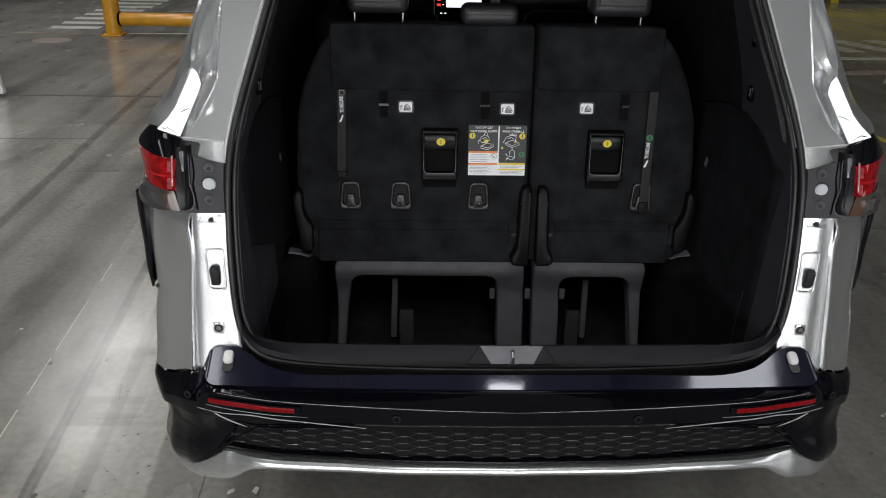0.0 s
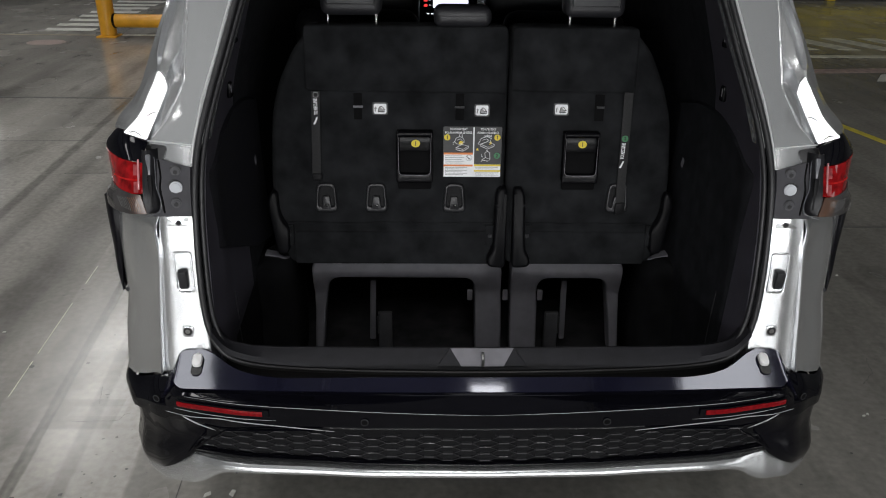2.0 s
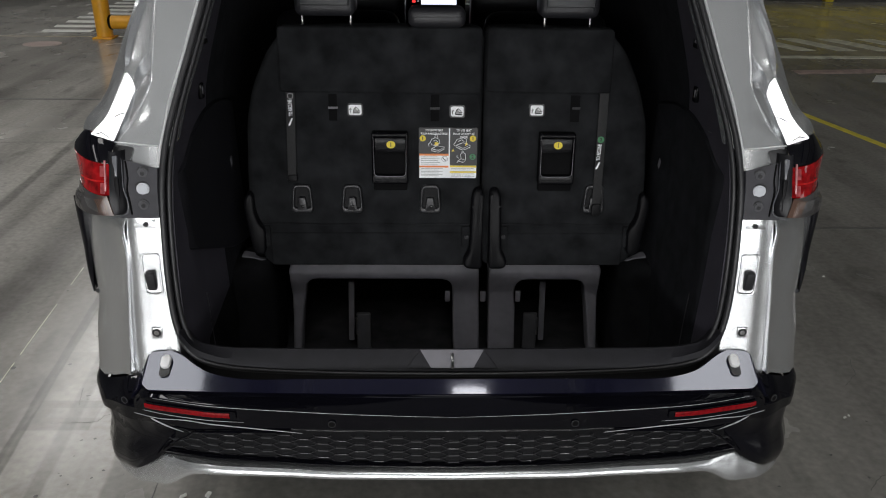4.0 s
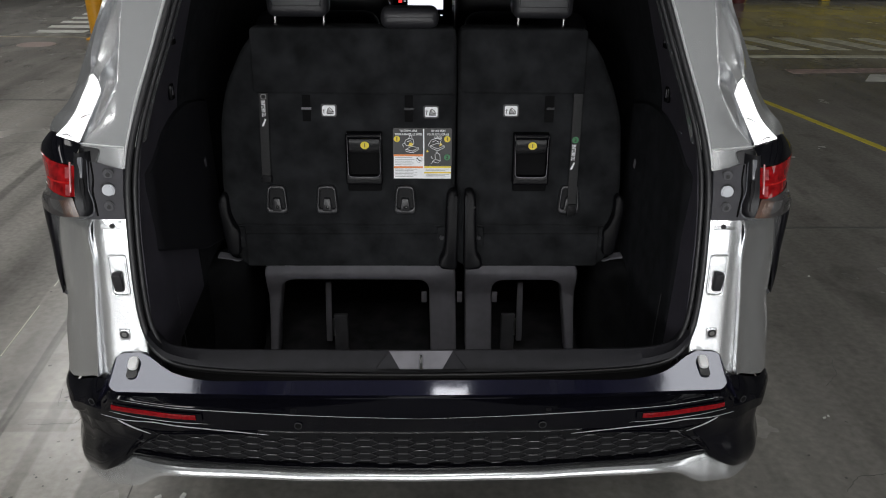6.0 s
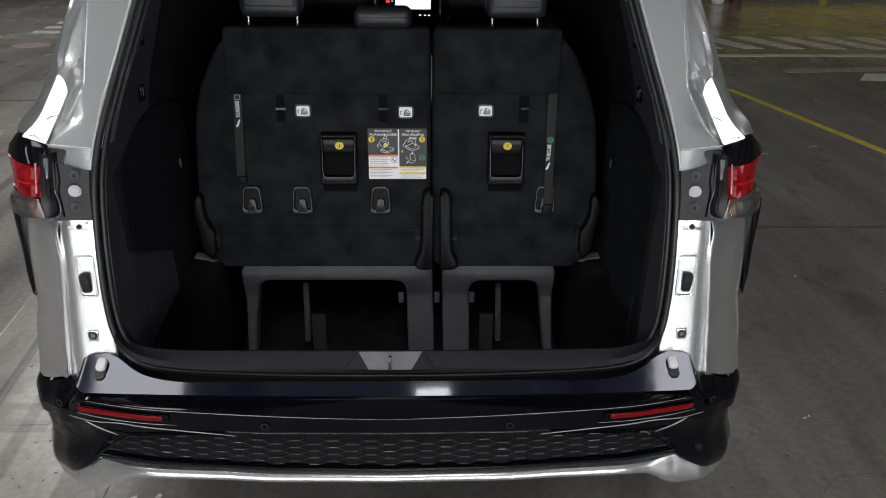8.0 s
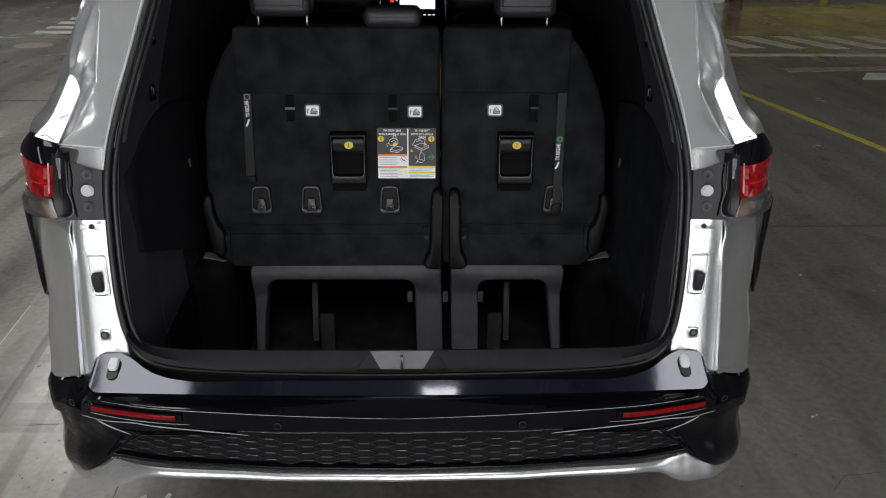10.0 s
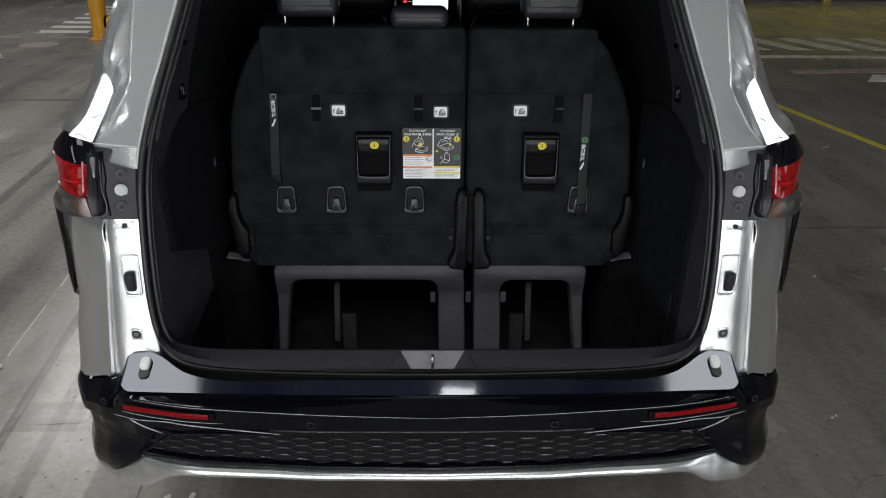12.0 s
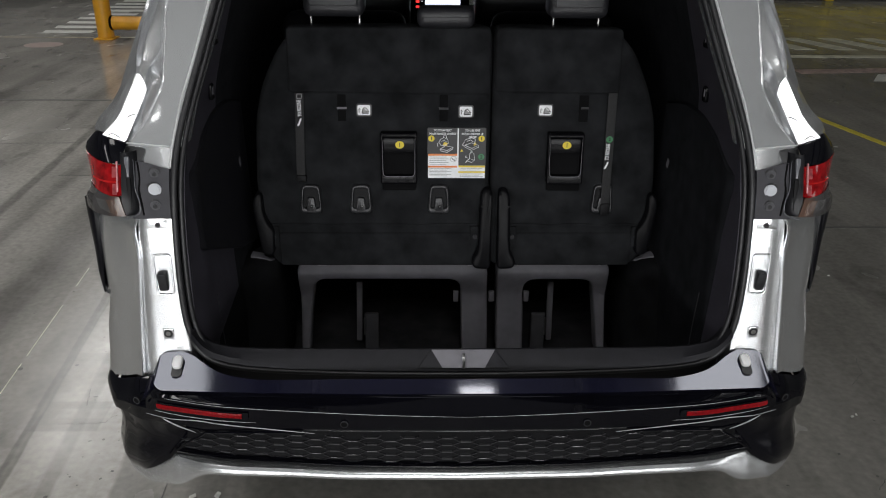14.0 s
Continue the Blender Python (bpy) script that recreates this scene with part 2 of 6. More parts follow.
def floor_material():
    m = bpy.data.materials.new("polished_concrete")
    m.use_nodes = True
    nt, L = m.node_tree, m.node_tree.links
    b = nt.nodes["Principled BSDF"]
    geo = nt.nodes.new("ShaderNodeNewGeometry")

    def noise_tex(scale, stretch=(1, 1, 1), detail=6, turn=0.0):
        mp = nt.nodes.new("ShaderNodeMapping")
        mp.inputs["Scale"].default_value = stretch
        mp.inputs["Rotation"].default_value = (0, 0, turn)
        n = nt.nodes.new("ShaderNodeTexNoise")
        n.inputs["Scale"].default_value, n.inputs["Detail"].default_value = scale, detail
        L.new(geo.outputs["Position"], mp.inputs["Vector"])
        L.new(mp.outputs[0], n.inputs["Vector"])
        return n.outputs["Fac"]

    def ranged(sock, lo, hi, a, c):
        r = nt.nodes.new("ShaderNodeMapRange")
        for k, v in zip(("From Min", "From Max", "To Min", "To Max"), (lo, hi, a, c)):
            r.inputs[k].default_value = v
        L.new(sock, r.inputs["Value"])
        return r.outputs[0]

    def times(p, q):
        n = nt.nodes.new("ShaderNodeMath")
        n.operation = "MULTIPLY"
        L.new(p, n.inputs[0])
        L.new(q, n.inputs[1])
        return n.outputs[0]

    cloud = times(ranged(noise_tex(0.45), 0.3, 0.7, 0.84, 1.14), ranged(noise_tex(1.9, (1, 0.6, 1), 8), 0.32, 0.68, 0.84, 1.1))
    streak = ranged(noise_tex(2.6, (1, 0.04, 1), 6, 0.062), 0.3, 0.7, 0.72, 1.25)
    grain = ranged(noise_tex(34), 0.3, 0.7, 0.86, 1.14)
    scuff = times(ranged(noise_tex(5, (1, 0.3, 1), 8, 0.5), 0.58, 0.72, 1.0, 0.70), ranged(noise_tex(3.1, (1, 0.8, 1), 10, 1.9), 0.60, 0.70, 1.0, 0.74))
    v = times(times(cloud, streak), times(grain, scuff))
    # worn lane bands, which drift to the left as they go, with ragged edges; two paint shade
    def math2(op, p, q):
        n = nt.nodes.new("ShaderNodeMath")
        n.operation = op
        for k, val in enumerate((p, q)):
            if isinstance(val, float):
                n.inputs[k].default_value = val
            else:
                L.new(val, n.inputs[k])
        return n.outputs[0]

    sep = nt.nodes.new("ShaderNodeSeparateXYZ")
    L.new(geo.outputs["Position"], sep.inputs[0])
    ragged = math2("MULTIPLY", math2("SUBTRACT", noise_tex(16, (1, 0.35, 1), 8), 0.5), 0.016)
    from_two = math2("SUBTRACT", sep.outputs[1], 2.0)
    worn = ranged(noise_tex(22, (1, 0.5, 1), 6), 0.3, 0.7, 0.0, 0.55)
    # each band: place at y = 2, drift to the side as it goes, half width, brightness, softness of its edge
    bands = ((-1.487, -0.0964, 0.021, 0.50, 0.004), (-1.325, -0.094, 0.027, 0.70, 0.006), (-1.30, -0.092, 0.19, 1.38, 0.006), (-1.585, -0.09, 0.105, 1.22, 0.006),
             # the next band paints the car's shadow beside it into the concrete
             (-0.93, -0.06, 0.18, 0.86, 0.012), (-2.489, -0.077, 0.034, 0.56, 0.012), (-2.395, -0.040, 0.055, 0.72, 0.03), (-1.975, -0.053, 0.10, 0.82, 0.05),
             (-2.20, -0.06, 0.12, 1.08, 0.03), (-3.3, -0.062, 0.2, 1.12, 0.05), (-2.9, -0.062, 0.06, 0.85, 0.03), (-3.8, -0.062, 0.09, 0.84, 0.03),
             # the last, wide band paints the shade on the right side of the floor
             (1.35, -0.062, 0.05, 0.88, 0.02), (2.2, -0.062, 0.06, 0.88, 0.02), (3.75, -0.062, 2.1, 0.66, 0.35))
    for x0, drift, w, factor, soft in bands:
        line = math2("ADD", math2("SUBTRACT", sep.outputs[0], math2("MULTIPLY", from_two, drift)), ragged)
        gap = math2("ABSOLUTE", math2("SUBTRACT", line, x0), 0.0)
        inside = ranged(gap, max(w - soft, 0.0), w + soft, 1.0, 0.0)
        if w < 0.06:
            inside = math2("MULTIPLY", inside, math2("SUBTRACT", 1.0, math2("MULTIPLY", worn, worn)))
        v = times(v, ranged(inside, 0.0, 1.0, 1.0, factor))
    # mended rectangles in the concrete
    for x0, y0, wx, wy, factor in ((-1.40, 2.445, 0.12, 0.09, 0.74), (-1.36, 2.46, 0.10, 0.03, 1.2), (-2.35, 5.24, 0.25, 0.08, 0.88), (-3.3, 6.0, 0.7, 0.35, 1.1), (-1.45, 2.85, 0.12, 0.03, 0.85)):
        far_x = ranged(math2("ABSOLUTE", math2("SUBTRACT", sep.outputs[0], x0), 0.0), wx * 0.97, wx * 1.03, 1.0, 0.0)
        far_y = ranged(math2("ABSOLUTE", math2("SUBTRACT", sep.outputs[1], y0), 0.0), wy * 0.95, wy * 1.05, 1.0, 0.0)
        v = times(v, ranged(times(far_x, far_y), 0.0, 1.0, 1.0, factor))
    mul = nt.nodes.new("ShaderNodeVectorMath")
    mul.operation = "SCALE"
    mul.inputs[0].default_value = (0.268, 0.257, 0.234)
    L.new(v, mul.inputs["Scale"])
    L.new(mul.outputs[0], b.inputs["Base Color"])
    L.new(ranged(noise_tex(1.3), 0.3, 0.7, 0.13, 0.30), b.inputs["Roughness"])
    b.inputs["Specular IOR Level"].default_value = 0.5
    bp = nt.nodes.new("ShaderNodeBump")
    bp.inputs["Strength"].default_value, bp.inputs["Distance"].default_value = 0.05, 0.004
    L.new(noise_tex(9), bp.inputs["Height"])
    L.new(bp.outputs[0], b.inputs["Normal"])
    return m


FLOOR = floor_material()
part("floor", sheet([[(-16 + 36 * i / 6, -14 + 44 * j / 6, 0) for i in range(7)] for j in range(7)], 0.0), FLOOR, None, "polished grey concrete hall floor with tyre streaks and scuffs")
bpy.data.objects["floor"]["kind"] = "structure"

MARK_WHITE = mat("worn_white_marking", (0.62, 0.62, 0.58), 0.4, scale=7, amount=0.22)
MARK_PALE = mat("faded_white_marking", (0.60, 0.59, 0.48), 0.4, scale=7, amount=0.3)
MARK_YELLOW = mat("worn_yellow_marking", (0.52, 0.44, 0.05), 0.4, scale=9, amount=0.25)
MARK_RED = mat("worn_red_marking", (0.36, 0.27, 0.245), 0.45, scale=14, amount=0.5)
JOINT = mat("floor_joint_filler", (0.07, 0.068, 0.062), 0.6, scale=8, amount=0.3)


def mark(name, poly, material, label, up=0.003):
    bm = slab(poly, lambda u, v, d: (u, v, up - d), up + 0.004)
    return tagged(part(name, bm, material, None, smooth=False), label, "floor marking", kind="structure")


def along(x0, w, y0, y1):
    """A band that runs with the lanes, which drift to the left as they go."""
    f = lambda y: x0 - 0.086 * (y - 2)
    return [(f(y0) - w / 2, y0), (f(y0) + w / 2, y0), (f(y1) + w / 2, y1), (f(y1) - w / 2, y1)]


for y0, y1 in ((1.9, 2.45), (2.55, 2.8), (2.86, 3.3), (3.5, 3.7)):
    mark("scratch_line", along(-1.685, 0.004, y0, y1), MARK_PALE, "thin broken white scratch line on the floor", 0.001)
mark("floor_joint", [(-16, 7.30), (-2.2, 7.33), (-2.2, 7.37), (-16, 7.35)], JOINT, "dark cross joint in the concrete floor")
mark("floor_joint", [(1.0, 4.235), (20, 4.27), (20, 4.29), (1.0, 4.258)], JOINT, "dark cross joint in the concrete floor")
mark("yellow_line", [(3.20, 7.95), (3.27, 7.95), (3.80, 5.35), (3.72, 5.35)], MARK_YELLOW, "worn yellow lane line on the floor")
mark("faded_line", [(-16, 10.78), (-4.6, 10.92), (-4.6, 10.96), (-16, 10.82)], mat("faded_tan_marking", (0.36, 0.31, 0.22), 0.4, scale=7, amount=0.4), "faint worn tan line on the floor")
mark("kerb_line", [(-4.4, 10.92), (1.5, 11.30), (1.5, 11.36), (-4.4, 10.98)], MARK_PALE, "faded pale line behind the guard rail")
mark("white_line", [(2.6, 9.76), (18, 9.98), (18, 10.16), (2.6, 9.92)], MARK_PALE, "faded white line across the aisle")
mark("red_marking", [(4.22, 8.79), (5.6, 8.94), (5.6, 9.15), (4.22, 9.01)], MARK_RED, "worn red and white floor marking")
mark("white_arrow", [(4.85, 8.40), (5.9, 8.37), (5.9, 8.70), (5.10, 8.77)], MARK_WHITE, "white painted floor marking with a slanted end")
for k in range(9):
    x = 3.45 + 0.56 * k
    o = mark("hatch_stripe", [(x + 0.30, 10.36), (x + 0.58, 10.36), (x + 0.20, 11.35), (x - 0.08, 11.35)], MARK_PALE, "faded slanted white hatch stripe on the floor")
    tagged(o, group="hatching across the aisle")
for k in range(10):
    y = 11.30 + 0.46 * k
    o = mark("hatch_stripe", [(-5.46 - 0.02 * k, y), (-4.78, y + 0.01), (-4.79, y + 0.23), (-5.50 - 0.02 * k, y + 0.22)], MARK_WHITE, "white crossing stripe on the floor")
    tagged(o, group="crossing behind the guard rail")
oval = [(-5.0 + 0.24 * math.cos(a), 10.33 + 0.20 * math.sin(a)) for a in (2 * math.pi * k / 28 for k in range(28))]
mark("round_marking", oval, mat("faded_red_spot", (0.34, 0.275, 0.25), 0.4, scale=12, amount=0.2), "faded round reddish floor marking")

# a white board whose foot shows
board = thing("white_board", -4.35, 7.3, 0, "white freestanding panel on the hall floor", "panel")
part("panel", slab(rounded([(-5.0, 0.03), (-4.10, 0.03), (-4.28, 1.1), (-5.0, 1.1)], 0.02), lambda u, v, d: (u, 7.25 + d, v), 0.05, 0.006), WHITEPLAS, board)
part("foot", box(0.5, 0.3, 0.03, (-4.6, 7.28, 0.015)), WHITEPLAS, board)

# guard rail
rail = thing("guard_rail", -4.38, 10.84, 0, "yellow painted steel pipe guard rail", "guard rail")
for px_ in (-4.38, -1.2, 2.0):
    post = part("post", disc(0.105, 0.95, (px_, 10.84, 0.495), "Z", 28, 0.01), YELLOW, rail)
    part("base_plate", box(0.26, 0.26, 0.02, (px_, 10.84, 0.01)), YELLOW, post)
    part("collar", disc(0.10, 0.03, (px_ + 0.105, 10.84, 0.21), "X", 24, 0.008), GLOSS, post)
for x0, x1 in ((-4.28, -1.3), (-1.1, 1.9)):
    part("rail_bar", disc(0.088, x1 - x0, ((x0 + x1) / 2, 10.84, 0.21), "X", 28), YELLOW, rail)
    part("rail_bar", disc(0.088, x1 - x0, ((x0 + x1) / 2, 10.84, 0.66), "X", 28), YELLOW, rail)

# far yellow barrier
far = thing("crash_barrier", 8, 16.0, 0, "long yellow crash barrier along the far aisle", "barrier")
for k in range(9):
    x = 3.0 + 1.7 * k
    part("post", box(0.16, 0.16, 1.2, (x, 16.1, 0.6), 0.01), BARRIER, far)
    for z in (0.30, 0.75):
        part("beam", box(1.68, 0.07, 0.34, (x + 0.85, 16.0, z), 0.03), BARRIER, far)
bin_ = thing("red_bin", 6.15, 15.6, 0, "small dark red bin on the floor by the barrier", "bin")
part("bin_body", disc(0.13, 0.5, (6.15, 15.6, 0.25), "Z", 20, 0.02), mat("dark_red_plastic", (0.14, 0.03, 0.03), 0.5, scale=9, amount=0.2), bin_)
part("bin_lid", disc(0.14, 0.04, (6.15, 15.6, 0.52), "Z", 20, 0.01), PLASTIC, bin_)
pil = thing("white_bollard", 5.72, 15.4, 0, "white bollard on the floor by the barrier", "bollard")
part("bollard_body", disc(0.12, 0.9, (5.72, 15.4, 0.45), "Z", 20, 0.02), WHITEPLAS, pil)

# shell of the hall
def wall(name, sx, sy, at):
    tagged(part(name, box(sx, sy, 7.0, at, 0), WALLPAINT, smooth=False), "plain pale painted hall wall", kind="structure")


wall("wall_north", 36.6, 0.3, (2, 30.15, 3.5))
wall("wall_south", 36.6, 0.3, (2, -14.15, 3.5))
wall("wall_west", 0.3, 44, (-16.15, 8, 3.5))
wall("wall_east", 0.3, 44, (20.15, 8, 3.5))
tagged(part("ceiling", box(36.6, 44.6, 0.3, (2, 8, 7.15), 0), CEILPAINT, smooth=False), "plain grey hall ceiling", kind="structure")
BEAM = mat("dark_beam_steel", (0.07, 0.075, 0.08), 0.6, scale=3, amount=0.25)
# unseen beams, added to break up the ceiling's reflection in the bumper deck
for bx in (-9.0, -4.4, -1.9, 1.9, 4.6, 9.2):
    tagged(part("ceiling_beam", box(0.22, 44.0, 0.42, (bx, 8, 6.78), 0.02), BEAM, smooth=False), "dark steel ceiling beam, added out of view", kind="structure")
for lx, ly, power, length, broad in LAMPS:
    fixture = thing("ceiling_lamp", lx, ly, 6.0, "long white ceiling tube lamp" if length > 2 else "short white ceiling tube lamp", "lamp", "ceiling lamps")
    part("housing", box(broad + 0.06, length + 0.06, 0.08, (lx, ly, 6.0), 0.02), WHITEPLAS, fixture)
    part("tube", box(broad - 0.02, length, 0.02, (lx, ly, 5.945), 0.004), LAMPGLOW, fixture)
    for e in (-0.37, 0.37):
        part("rod", disc(0.01, 0.96, (lx, ly + e * length, 6.52), "Z", 8), STEEL, fixture)
# scraps that lie about
SCRAP = mat("pale_scrap", (0.6, 0.6, 0.56), 0.6, scale=80, amount=0.2)
for x, y, r, a in ((1.508, 2.408, 0.008, 20), (1.53, 2.42, 0.006, 70), (-2.05, 2.92, 0.012, 10), (-2.10, 2.86, 0.016, 50), (-1.98, 3.03, 0.007, 0), (-1.22, 2.62, 0.008, 0), (-1.19, 2.60, 0.007, 40), (2.0, 3.6, 0.007, 0), (-0.844, 2.010, 0.014, 30), (-0.764, 2.014, 0.015, 75)):
    bm = slab(rounded([(-r, -r * 0.6), (r * 0.9, -r * 0.4), (r, r * 0.5), (-r * 0.3, r * 0.7)], r * 0.2, 2), lambda u, v, d: (u, v, 0.004 + 0.3 * abs(u) - d), 0.003)
    tagged(part("paper_scrap", bm, SCRAP, None, basis=pose(x, y, 0, 0, 0, a)), "tiny pale scrap of litter on the concrete floor", "scrap", "scraps on the floor")

# chips, drips and hairline cracks in the concrete
rng = random.Random(4)
chips = bmesh.new()
spots = [(-1.522, 2.785, 0.010), (-1.362, 2.565, 0.009), (-1.355, 2.543, 0.006), (-1.459, 2.0, 0.012), (-1.312, 2.018, 0.008), (-2.182, 4.211, 0.012), (-1.74, 2.76, 0.014)]
for k in range(26):
    spots.append((rng.uniform(-1.30, -1.0), rng.uniform(1.75, 2.35), rng.choice((0.003, 0.004, 0.006))))
for k in range(60):
    spots.append((rng.uniform(-3.2, -1.0), rng.uniform(1.9, 4.6), rng.choice((0.003, 0.004, 0.007))))
for k in range(40):
    spots.append((rng.uniform(1.1, 3.2), rng.uniform(1.9, 4.6), rng.choice((0.003, 0.005, 0.007))))
for x, y, r in spots:
    squash, turn = rng.uniform(0.45, 1.0), rng.uniform(0, 3.14)
    ring_ = []
    for k in range(7):
        a = 2 * math.pi * k / 7
        u, w = r * math.cos(a) * rng.uniform(0.7, 1.2), r * squash * math.sin(a) * rng.uniform(0.7, 1.2)
        ring_.append(chips.verts.new((x + u * math.cos(turn) - w * math.sin(turn), y + u * math.sin(turn) + w * math.cos(turn), 0.0012)))
    chips.faces.new(ring_)
CHIP = mat("chipped_concrete", (0.10, 0.097, 0.09), 0.8, scale=60, amount=0.4)
tagged(part("floor_chips", chips, CHIP, None, "small dark chips and drips on the concrete floor", smooth=False), category="floor wear", kind="stuff")


def crack(points, r):
    path = []
    for (ax, ay), (bx, by) in zip(points, points[1:]):
        for k in range(8):
            path.append((ax + (bx - ax) * k / 8 + rng.uniform(-0.003, 0.003), ay + (by - ay) * k / 8 + rng.uniform(-0.003, 0.003), 0.0006))
    tagged(part("floor_crack", tube(path, r, 5, 0.3), CHIP, None), "hairline crack in the concrete floor", "crack", kind="structure")


crack([(-1.43, 2.395), (-1.33, 2.40), (-1.265, 2.405), (-1.255, 2.44), (-1.235, 2.45)], 0.0009)
crack([(-2.61, 5.16), (-2.45, 5.165), (-2.30, 5.18)], 0.006)
crack([(-1.40, 2.62), (-1.385, 2.55), (-1.37, 2.50)], 0.0012)
crack([(-4.2, 5.9), (-3.3, 5.93), (-2.7, 5.95)], 0.005)
crack([(1.62, 2.62), (1.70, 2.70), (1.74, 2.83)], 0.0016)
crack([(2.15, 3.45), (2.32, 3.52), (2.45, 3.50)], 0.002)
crack([(1.95, 5.0), (2.2, 5.06), (2.5, 5.0)], 0.003)
crack([(1.40, 2.02), (1.47, 2.09), (1.62, 2.11)], 0.0014)
crack([(-0.958, 2.333), (-0.916, 1.525)], 0.0022)

# ---- the van: body ----
ORANGE = mat("orange_lens", (0.24, 0.11, 0.05), 0.15, coat=0.6, scale=80, amount=0.4)
RIB = mat("lens_streak", (0.20, 0.20, 0.20), 0.2, 0.2, scale=60, amount=0.5)
van = thing("minivan", 0, 4.2, 0, "silver minivan with an open tailgate, parked on the concrete floor", "car")

yf = interp([0.56, 0.60, 0.672, 0.735, 0.889, 1.018, 1.103, 1.194, 1.364, 1.6, 1.8], [1.762, 1.77, 1.785, 1.799, 1.817, 1.843, 1.861, 1.899, 1.985, 2.10, 2.20])
seal_x = interp([0.62, 0.70, 0.78, 0.87, 1.03, 1.15, 1.2, 1.3, 1.4, 1.5, 1.72], [0.712, 0.716, 0.722, 0.724, 0.727, 0.724, 0.719, 0.699, 0.668, 0.640, 0.575])
gi_x = interp([0.62, 0.641, 0.777, 0.90, 0.95, 0.985, 1.01, 1.05], [0.821, 0.821, 0.816, 0.807, 0.805, 0.810, 0.812, 0.796])
proud = interp([0.62, 0.80, 1.05], [0.016, 0.012, 0.008])
crease_x = interp([1.19, 1.211, 1.245, 1.307, 1.332, 1.444, 1.52, 1.72], [0.835, 0.816, 0.787, 0.753, 0.741, 0.736, 0.733, 0.70])
slab_in = interp([1.19, 1.207, 1.262, 1.321, 1.346, 1.37, 1.406, 1.52, 1.72], [0.832, 0.826, 0.804, 0.781, 0.785, 0.778, 0.760, 0.755, 0.722])
slab_out = interp([1.19, 1.229, 1.256, 1.278, 1.308, 1.340, 1.362, 1.406, 1.456, 1.52, 1.72], [0.905, 0.880, 0.853, 0.838, 0.826, 0.813, 0.806, 0.808, 0.801, 0.780, 0.745])
plate_y = lambda x, z: 1.9206 - 0.30 * (x - 0.835) + 0.517 * (z - 1.25)
sil_x = interp([1.19, 1.235, 1.25, 1.28, 1.32, 1.42, 1.52, 1.72], [0.932, 0.922, 0.914, 0.884, 0.862, 0.832, 0.797, 0.765])
slab_dy = interp([1.19, 1.22, 1.30, 1.335, 1.355, 1.45, 1.72], [-0.006, -0.006, -0.004, 0.000, 0.026, 0.052, 0.115])



def away(u, z, pts):
    """Distance from a line of points."""
    best = 1.0
    for (ax, az), (bx, bz) in zip(pts, pts[1:]):
        t = min(1, max(0, ((u - ax) * (bx - ax) + (z - az) * (bz - az)) / ((bx - ax) ** 2 + (bz - az) ** 2)))
        best = min(best, math.hypot(u - ax - t * (bx - ax), z - az - t * (bz - az)))
    return best


def ease(t):
    t = min(1, max(0, t))
    return t * t * (3 - 2 * t)


DENT_SIDE = [(0.752, 1.345), (0.742, 1.300), (0.734, 1.266), (0.737, 1.254)]
DENT_LOW = [(0.733, 1.258), (0.748, 1.247), (0.775, 1.236), (0.815, 1.214)]


def dent(u, z):
    """The pressed hollow at the pillar's foot, in metres of depth: soft at its side, tight along its lower rim."""
    side_u = float(np.interp(z, [1.24, 1.266, 1.30, 1.345], [0.735, 0.734, 0.742, 0.752]))
    low_z_ = float(np.interp(u, [0.733, 0.748, 0.775, 0.815], [1.258, 1.247, 1.236, 1.214]))
    if u < side_u or z < low_z_:
        return 0.0
    return 0.0075 * ease(away(u, z, DENT_LOW) / 0.022) * ease(away(u, z, DENT_SIDE) / 0.05) * ease((crease_x(z) + 0.004 - u) / 0.010)


foot_z = interp([0.808, 0.815, 0.835, 0.868, 0.896, 0.92, 0.937, 0.952, 0.962, 0.97, 0.984], [0.634, 0.633, 0.630, 0.612, 0.598, 0.592, 0.588, 0.583, 0.578, 0.573, 0.56])

